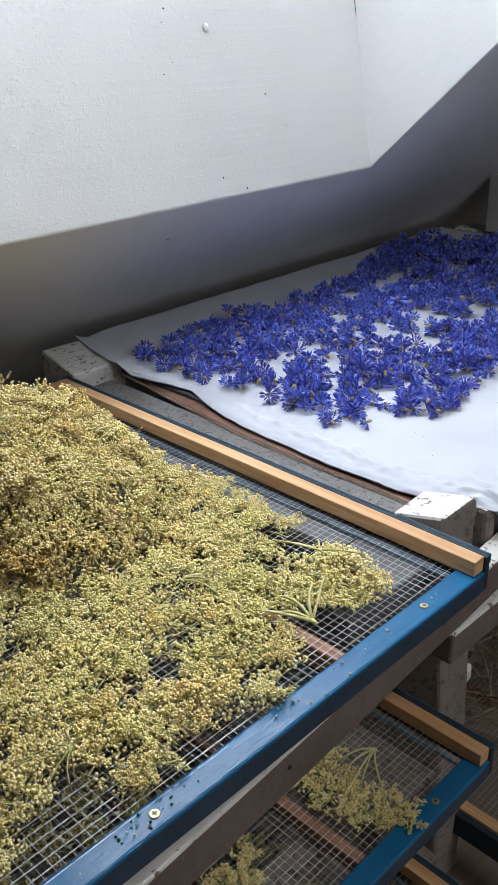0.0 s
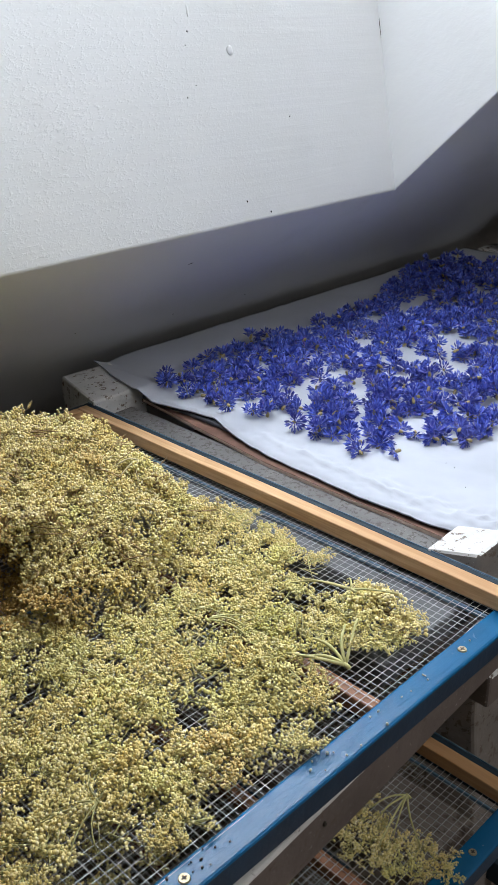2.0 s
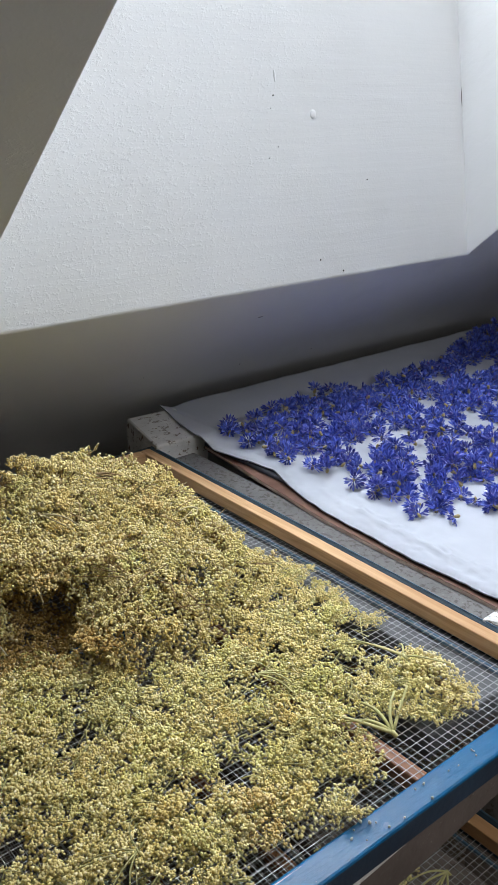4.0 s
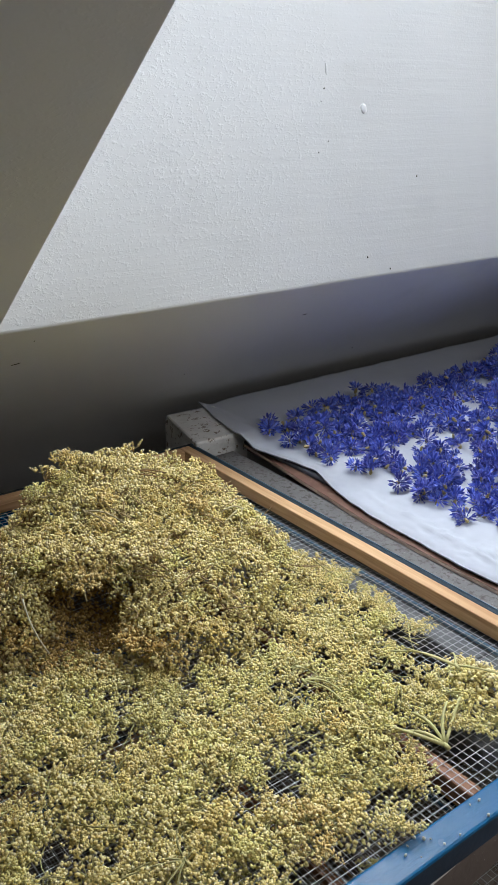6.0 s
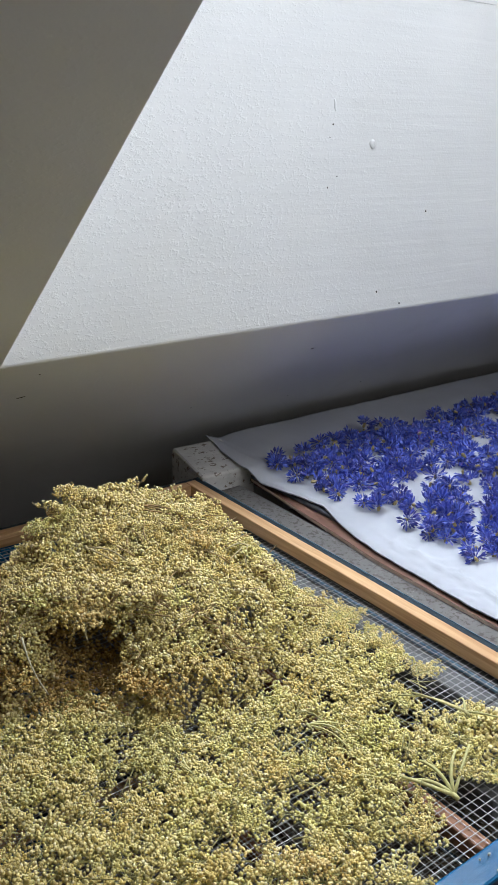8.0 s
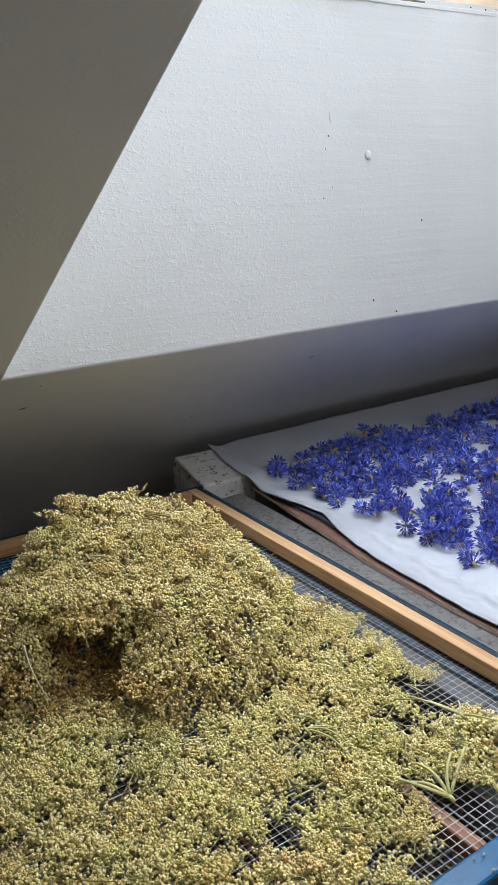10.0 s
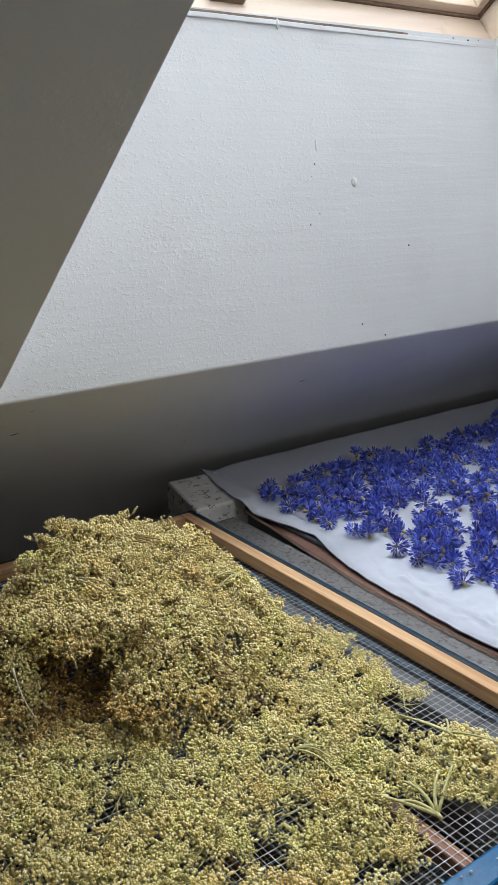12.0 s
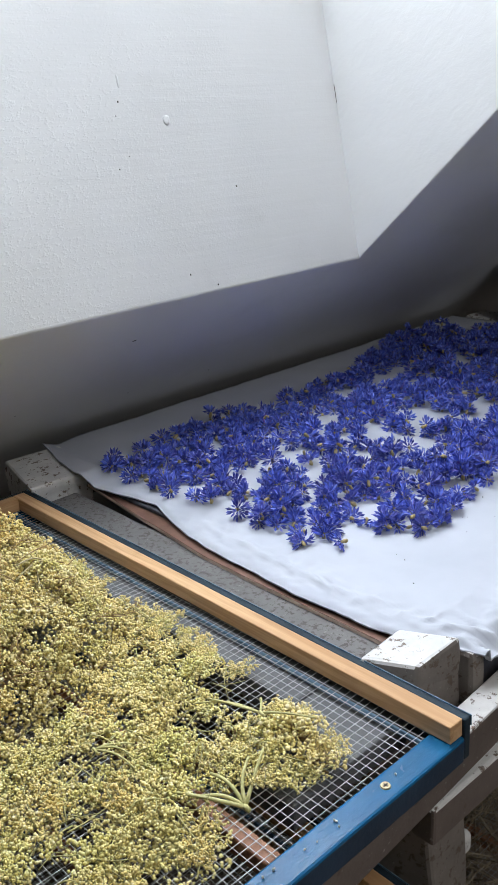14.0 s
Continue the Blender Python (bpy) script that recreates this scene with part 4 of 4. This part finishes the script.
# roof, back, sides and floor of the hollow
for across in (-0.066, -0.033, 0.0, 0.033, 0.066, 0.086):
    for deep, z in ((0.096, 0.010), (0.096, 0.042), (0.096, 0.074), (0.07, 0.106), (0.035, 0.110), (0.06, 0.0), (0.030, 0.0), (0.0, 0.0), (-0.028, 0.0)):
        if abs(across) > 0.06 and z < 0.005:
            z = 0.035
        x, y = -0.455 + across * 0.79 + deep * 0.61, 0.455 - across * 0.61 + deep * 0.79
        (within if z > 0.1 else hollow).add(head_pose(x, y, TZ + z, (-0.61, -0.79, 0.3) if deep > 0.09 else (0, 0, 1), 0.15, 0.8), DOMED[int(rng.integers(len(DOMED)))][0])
# the hollow's lining gets its dimness from bud colour too
for mass, bud, label in ((within, DRY_BUD, "creamy dried elderflower packed inside the heap"), (hollow, SHADED_BUD, "elderflower lining the hollow of the heap, tinted brown as in shade")):
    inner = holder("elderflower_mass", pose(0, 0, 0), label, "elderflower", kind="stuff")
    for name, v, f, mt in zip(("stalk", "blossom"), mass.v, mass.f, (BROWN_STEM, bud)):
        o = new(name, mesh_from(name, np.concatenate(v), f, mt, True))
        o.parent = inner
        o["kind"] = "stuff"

LOWER = "creamy yellow elderflower head on the lower tray net"
for x, y, scale in ((-0.150, -0.018, 0.50), (-0.140, 0.004, 0.62), (-0.168, 0.006, 0.60), (-0.150, 0.030, 0.72), (-0.182, 0.030, 0.70), (-0.160, 0.055, 0.75), (-0.195, 0.055, 0.72), (-0.178, 0.082, 0.80), (-0.150, 0.085, 0.55), (-0.205, 0.090, 0.60), (-0.160, 0.112, 0.75),
                    (-0.195, 0.118, 0.80), (-0.135, 0.138, 0.75), (-0.118, 0.165, 0.60), (-0.170, 0.150, 0.85), (-0.215, 0.150, 0.75), (-0.245, 0.150, 0.60), (-0.190, 0.190, 0.9), (-0.335, 0.098, 0.72), (-0.352, 0.070, 0.62), (-0.318, 0.128, 0.60), (-0.375, 0.095, 0.8)):
    elder_head(head_pose(x, y, TZ - 0.2965, (0, 0, 1), 0.15, scale), FLAT, BUD, LOWER)
for x, y, scale in ((-0.50, 0.29, 1.0), (-0.45, 0.26, 1.0), (-0.56, 0.27, 1.0), (-0.41, 0.31, 1.0), (-0.54, 0.34, 1.0), (-0.47, 0.35, 1.0), (-0.60, 0.32, 1.0), (-0.38, 0.25, 0.9), (-0.49, 0.22, 0.9), (-0.34, 0.30, 0.9), (-0.56, 0.21, 0.9), (-0.62, 0.25, 1.0)):
    elder_head(head_pose(x, y, TZ - 0.2965, (0, 0, 1), 0.15, scale), FLAT, BUD, LOWER)
for x, y, scale in ((-0.160, 0.205, 1.0), (-0.120, 0.185, 0.9), (-0.150, 0.262, 1.0), (-0.172, 0.152, 1.0), (-0.205, 0.225, 1.0), (-0.195, 0.118, 0.9), (-0.215, 0.175, 1.0)):
    elder_head(head_pose(x, y, TZ - 0.5785, (0, 0, 1), 0.15, scale), FLAT, GREEN_BUD, "dull green elderflower head on the lowest tray net")


# ---- loose stalks ----
def tube(points, r0, r1, ring=6):
    vs, fs = [], []
    pts = [np.array(p, float) for p in points]
    for i, p in enumerate(pts):
        d = unit(pts[min(i + 1, len(pts) - 1)] - pts[max(i - 1, 0)])
        u = unit(np.cross(d, (0.21, 0.37, 0.9)))
        w = np.cross(d, u)
        r = r0 + (r1 - r0) * i / (len(pts) - 1)
        for k in range(ring):
            q = 2 * math.pi * k / ring
            vs.append(p + (u * math.cos(q) + w * math.sin(q)) * r)
    for i in range(len(pts) - 1):
        for k in range(ring):
            a, b = i * ring + k, i * ring + (k + 1) % ring
            fs.append((a, b, b + ring, a + ring))
    fs.append(tuple(range(ring))[::-1])
    fs.append(tuple(range(len(vs) - ring, len(vs))))
    return vs, fs


def bowed(a, b, bow, n=6):
    a, b = np.array(a, float), np.array(b, float)
    return [a + (b - a) * i / n + np.array(bow) * math.sin(math.pi * i / n) for i in range(n + 1)]


def forked_stalk(base, tips, r, material, label):
    """A cut umbel stem: short thick base from which bare rays spread."""
    h = holder("elder_stalk", Matrix.Translation(base), label, "stalk", "elder stalks")
    for i, t in enumerate(tips):
        rel = np.array(t) - np.array(base)
        vs, fs = tube(bowed((0, 0, 0), rel, (0.004 * (-1) ** i, 0.002, 0.004)), r, r * 0.65)
        o = new("ray", mesh_from("ray", vs, fs, material, True))
        o.parent = h
    vs, fs = tube(bowed((0.0, -0.006, -0.001), (0, 0.002, 0.001), (0, 0, 0), 2), r * 1.15, r * 1.3)
    new("stem_base", mesh_from("stem_base", vs, fs, material, True)).parent = h
    return h


GREEN = "pale green forked elder stem lying on the net"
forked_stalk((-0.222, 0.090, TZ + 0.004), ((-0.176, 0.112, TZ + 0.030), (-0.190, 0.118, TZ + 0.026), (-0.225, 0.135, TZ + 0.018), (-0.262, 0.140, TZ + 0.016), (-0.250, 0.128, TZ + 0.010)), 0.0022, STEM, GREEN)
forked_stalk((-0.527, 0.121, TZ + 0.016), ((-0.605, 0.138, TZ + 0.016), (-0.585, 0.084, TZ + 0.010), (-0.575, 0.141, TZ + 0.014), (-0.510, 0.157, TZ + 0.014), (-0.498, 0.128, TZ + 0.014), (-0.555, 0.085, TZ + 0.006)), 0.0010, OLIVE_STEM, "olive forked elder stem half buried in the spread layer")
forked_stalk((-0.285, 0.245, TZ + 0.020), ((-0.265, 0.205, TZ + 0.022), (-0.25, 0.225, TZ + 0.018), (-0.27, 0.19, TZ + 0.014)), 0.0013, STEM, GREEN)
forked_stalk((-0.152, 0.140, TZ + 0.044), ((-0.182, 0.210, TZ + 0.036), (-0.172, 0.200, TZ + 0.042), (-0.13, 0.165, TZ + 0.036), (-0.115, 0.100, TZ + 0.038)), 0.0014, STEM, GREEN)
forked_stalk((-0.101, 0.082, TZ - 0.276), ((-0.147, 0.106, TZ - 0.280), (-0.152, 0.087, TZ - 0.276), (-0.161, 0.058, TZ - 0.276), (-0.149, 0.027, TZ - 0.282), (-0.190, 0.060, TZ - 0.278)), 0.0015, STEM, "pale green forked elder stem on the lower tray")
DRIED = "dry brown elder stalk stuck in the heap"
forked_stalk((-0.318, 0.622, TZ + 0.148), ((-0.250, 0.578, TZ + 0.147), (-0.256, 0.572, TZ + 0.143), (-0.262, 0.582, TZ + 0.147)), 0.0016, BROWN_STEM, DRIED)
forked_stalk((-0.40, 0.535, TZ + 0.150), ((-0.365, 0.497, TZ + 0.138), (-0.37, 0.51, TZ + 0.13)), 0.0013, DRY_STEM, DRIED)
forked_stalk((-0.185, 0.49, TZ + 0.108), ((-0.235, 0.465, TZ + 0.112), (-0.215, 0.45, TZ + 0.100), (-0.225, 0.485, TZ + 0.118)), 0.0013, DRY_STEM, DRIED)
vs, fs = tube(bowed((-0.512, 0.475, TZ + 0.095), (-0.500, 0.440, TZ + 0.035), (-0.004, 0, 0)), 0.0012, 0.0009)
tagged(new("straw", mesh_from("straw", vs, fs, STRAW, True)), "thin pale straw hanging from the heap", "straw")

for name, count, material, label in (("loose_stems", 90, STEM, "thin pale green elder stems strewn through the spread layer"), ("olive_stems", 130, OLIVE_STEM, "thin olive elder stems strewn through the spread layer"), ("dry_stems", 45, BROWN_STEM, "thin dry elder stems sticking out of the heap")):
    vs, fs = [], []
    while count:
        x, y = rng.uniform(-0.70, -0.08), rng.uniform(0.06, 0.56)
        h = heap(x, y)
        if (h > 0.03) != (name == "dry_stems") or in_cave(x, y, 0.05) or x > lerp(y, RIGHT) - 0.02 or y < lerp(x, FRONT) + 0.02:
            continue
        count -= 1
        a, l = rng.uniform(0, 6.28), rng.uniform(0.010, 0.030)
        p, d = np.array((x, y, TZ + h + rng.uniform(0.008, 0.017) - (0.008 if h > 0.03 else 0))), np.array((math.cos(a) * l, math.sin(a) * l, rng.normal(0, 0.10) * l))
        v, f = tube(bowed(p - d, p + d, rng.normal(0, 0.004, 3), 5), rng.uniform(0.0006, 0.0010), 0.0004, 5)
        fs.extend(tuple(i + len(vs) for i in q) for q in f)
        vs.extend(v)
    tagged(new(name, mesh_from(name, vs, fs, material, True)), label, "stems", kind="stuff")

# ---- crumbs, marks and hay ----
def bud_litter(name, count, material, label, place):
    """Single small buds, strewn where place() gives a point."""
    at = []
    while len(at) < count:
        p = place()
        if p:
            at.append(p)
    at, r = np.array(at), rng.uniform(0.0013, 0.0022, (count, 1, 1)) * rng.uniform(0.8, 1.25, (count, 1, 3))
    turn = np.linalg.qr(rng.normal(0, 1, (count, 3, 3)))[0]
    vs = (np.einsum("nij,kj->nki", turn, OCT_V * 1.12) * r + at[:, None]).reshape(-1, 3)
    fs = (OCT_F[None] + (np.arange(count) * 6)[:, None, None]).reshape(-1, 3)
    return tagged(new(name, mesh_from(name, vs, fs, material, True)), label, "buds", kind="stuff")


def on_net():
    x, y = rng.uniform(-0.74, -0.05), rng.uniform(0.03, 0.60)
    if heap(x, y) > 0.002 or x > lerp(y, RIGHT) or y < lerp(x, FRONT) + 0.004 or near(x, y, HOLES):
        return None
    return x, y, TZ + 0.0012 + 0.011 * rng.random() ** 1.6 + 0.4 * heap(x, y)


def in_heap():
    x, y = rng.uniform(-0.62, -0.06), rng.uniform(0.33, 0.70)
    h = heap(x, y)
    z = h - rng.uniform(0.006, 0.026)
    if h < 0.02 or z < 0.001 or in_cave(x, y, z, 0.004):
        return None
    return x, y, TZ + z


def past_layer():
    x, y = rng.uniform(-0.40, -0.24), rng.uniform(0.05, 0.14)
    return None if y < lerp(x, FRONT) - 0.012 else (x, y, TZ + 0.0015 + rng.uniform(0, 0.002))


bud_litter("loose_buds", 6500, BUD, "creamy elder buds fallen through to the wire net", on_net)
bud_litter("loose_buds", 12000, DRY_BUD, "creamy dried elder buds fallen into the heap", in_heap)
bud_litter("loose_buds", 420, GREEN_BUD, "fine greenish elder buds strewn on the bare net", past_layer)
vs, fs = [], []
for k in range(24):
    x = rng.uniform(-0.75, -0.06) if k < 10 else rng.choice([-0.30, -0.33, -0.345, -0.26, -0.55, -0.20]) + rng.normal(0, 0.012)
    y, r = rng.uniform(0.003, 0.028), rng.uniform(0.0008, 0.0019)
    b = len(vs)
    vs.extend(ICO_V * r * rng.uniform(0.7, 1.3, 3) + np.array((x, y, TZ + 0.0009 + r * 0.7)))
    fs.extend(tuple(int(i) + b for i in f) for f in ICO_F)
tagged(new("bud_crumbs", mesh_from("bud_crumbs", vs, fs, PALE_CRUMB, True)), "fallen elder buds on the blue lath", "crumbs", kind="stuff")
vs, fs = [], []
for k in range(48):
    x, y, r = (rng.normal(-0.515, 0.035), rng.uniform(0.004, 0.027), rng.uniform(0.0006, 0.0014)) if k < 18 else (rng.uniform(0.16, 0.9), rng.uniform(0.08, 0.30), rng.uniform(0.0004, 0.0009))
    z = TZ + (0.001 if k < 18 else 0.0285)
    b = len(vs)
    vs.extend(ICO_V * r * rng.uniform(0.7, 1.6, 3) + np.array((x, y, z)))
    fs.extend(tuple(int(i) + b for i in f) for f in ICO_F)
tagged(new("dark_crumbs", mesh_from("dark_crumbs", vs, fs, DARK, True)), "dark dry crumbs on the lath and the sheet", "crumbs", kind="stuff")

REVEAL = Matrix(((1, 0, 0, 0), (0, 0.178, -0.984, 0.7605), (0, 0.984, 0.178, 1.0755), (0, 0, 0, 1)))   # along, up and out of the lower reveal


REVEAL = REVEAL @ Matrix(((1, 0, 0, 0), (0, 1, 0, 0), (0.0026, 0.0045, 1, 0.0004), (0, 0, 0, 1)))      # it winds a little towards the room


def wall_mark(name, m, size, material, label, round_=False):
    bm = bmesh.new()
    if round_:
        bmesh.ops.create_uvsphere(bm, u_segments=16, v_segments=8, radius=1.0)
    else:
        bmesh.ops.create_icosphere(bm, subdivisions=2, radius=1.0)
    for v in bm.verts:
        v.co = Vector((v.co.x * size[0], v.co.y * size[1], v.co.z * size[2])) * (1 + 0.18 * noise.noise(v.co * 2.3 + m.translation * 9))
    for f in bm.faces:
        f.smooth = True
    ob = part(name, bm, material)
    ob.matrix_world = m
    return tagged(ob, label, "wall mark", "plaster marks")


bead = bar("caulk_bead", (XL + 0.01, XR - 0.002, 0.5435, 0.5520, -0.004, 0.0035), PLASTER, None, "", 0.0015, 0.0012, 60, 0)
bead.matrix_world = REVEAL
tagged(bead, "uneven white caulk bead under the window frame", "caulk")
gap = bar("frame_joint", (XL + 0.01, XR - 0.004, 0.5522, 0.5560, -0.004, 0.0022), GASKET, None, "", 0.0006, 0.0009, 60, 0)
gap.matrix_world = REVEAL
tagged(gap, "ragged dark joint between reveal and window frame", "joint")
wall_mark("plaster_blob", REVEAL @ pose(0.314, 0.289, 0.0), (0.0070, 0.0085, 0.0034), PLASTER, "small round plaster blob on the white reveal", True)
for x, h, a, b in ((0.222, 0.316, 0.0016, 0.0018), (0.200, 0.214, 0.0010, 0.0012), (0.223, 0.232, 0.0009, 0.0009), (0.213, 0.295, 0.0009, 0.001), (0.300, 0.031, 0.0005, 0.0017), (0.356, 0.005, 0.0006, 0.0018), (0.438, 0.166, 0.0009, 0.0014),
                   (0.605, 0.550, 0.0025, 0.0014), (0.648, 0.549, 0.0032, 0.0018), (0.679, 0.551, 0.002, 0.0012), (0.29, 0.549, 0.0045, 0.0008), (0.275, 0.547, 0.002, 0.0014)):
    wall_mark("dark_speck", REVEAL @ pose(x + 0.003, h + 0.005, 0.0), (a, b, 0.0016), DARK, "small dark speck on the white reveal")
wall_mark("paint_drip", REVEAL @ pose(0.173, 0.545, 0.001), (0.0035, 0.009, 0.003), PLASTER, "white paint drip under the window frame")
wall_mark("paint_drip", REVEAL @ pose(0.232, 0.352, 0.0), (0.0022, 0.011, 0.0022), PLASTER, "thin paint run on the white reveal")
wall_mark("corner_crack", REVEAL @ pose(0.7345, 0.318, 0.0015), (0.0006, 0.020, 0.0006), DARK, "fine dark crack in the reveal corner")
for x, u, a, b in ((0.230, -0.116, 0.006, 0.0012), (-0.344, -0.111, 0.008, 0.0012), (0.538, -0.354, 0.0016, 0.0016), (-0.335, -0.040, 0.0013, 0.0013), (0.319, -0.347, 0.0014, 0.0014), (0.05, -0.30, 0.0012, 0.0012)):
    wall_mark("dark_speck", SLOPE @ pose(x, u, 0.0, 0, 0, 14), (a, b, 0.0007), DARK, "small dark mark on the sloping ceiling")

vs, fs = [], []
for k in range(3200):
    x, y = rng.uniform(0.12, 1.5), rng.uniform(0.10, 0.85)
    z = 0.20 + rng.uniform(0, 0.24) * math.exp(-((y - 0.5) / 0.4) ** 2)
    a = rng.uniform(0, 6.28)
    l, t = rng.uniform(0.04, 0.10), rng.normal(0, 0.25)
    d = np.array((math.cos(a) * l, math.sin(a) * l, t * l))
    p = np.array((x, y, z))
    v, f = tube(bowed(p - d, p + d, rng.normal(0, 0.012, 3), 4), 0.0012, 0.0007, 3)
    b = len(vs)
    vs.extend(v)
    fs.extend(tuple(i + b for i in q) for q in f)
tagged(new("hay", mesh_from("hay", vs, fs, HAY)), "tangled dry hay heaped on the tray below the table", "hay", kind="stuff")
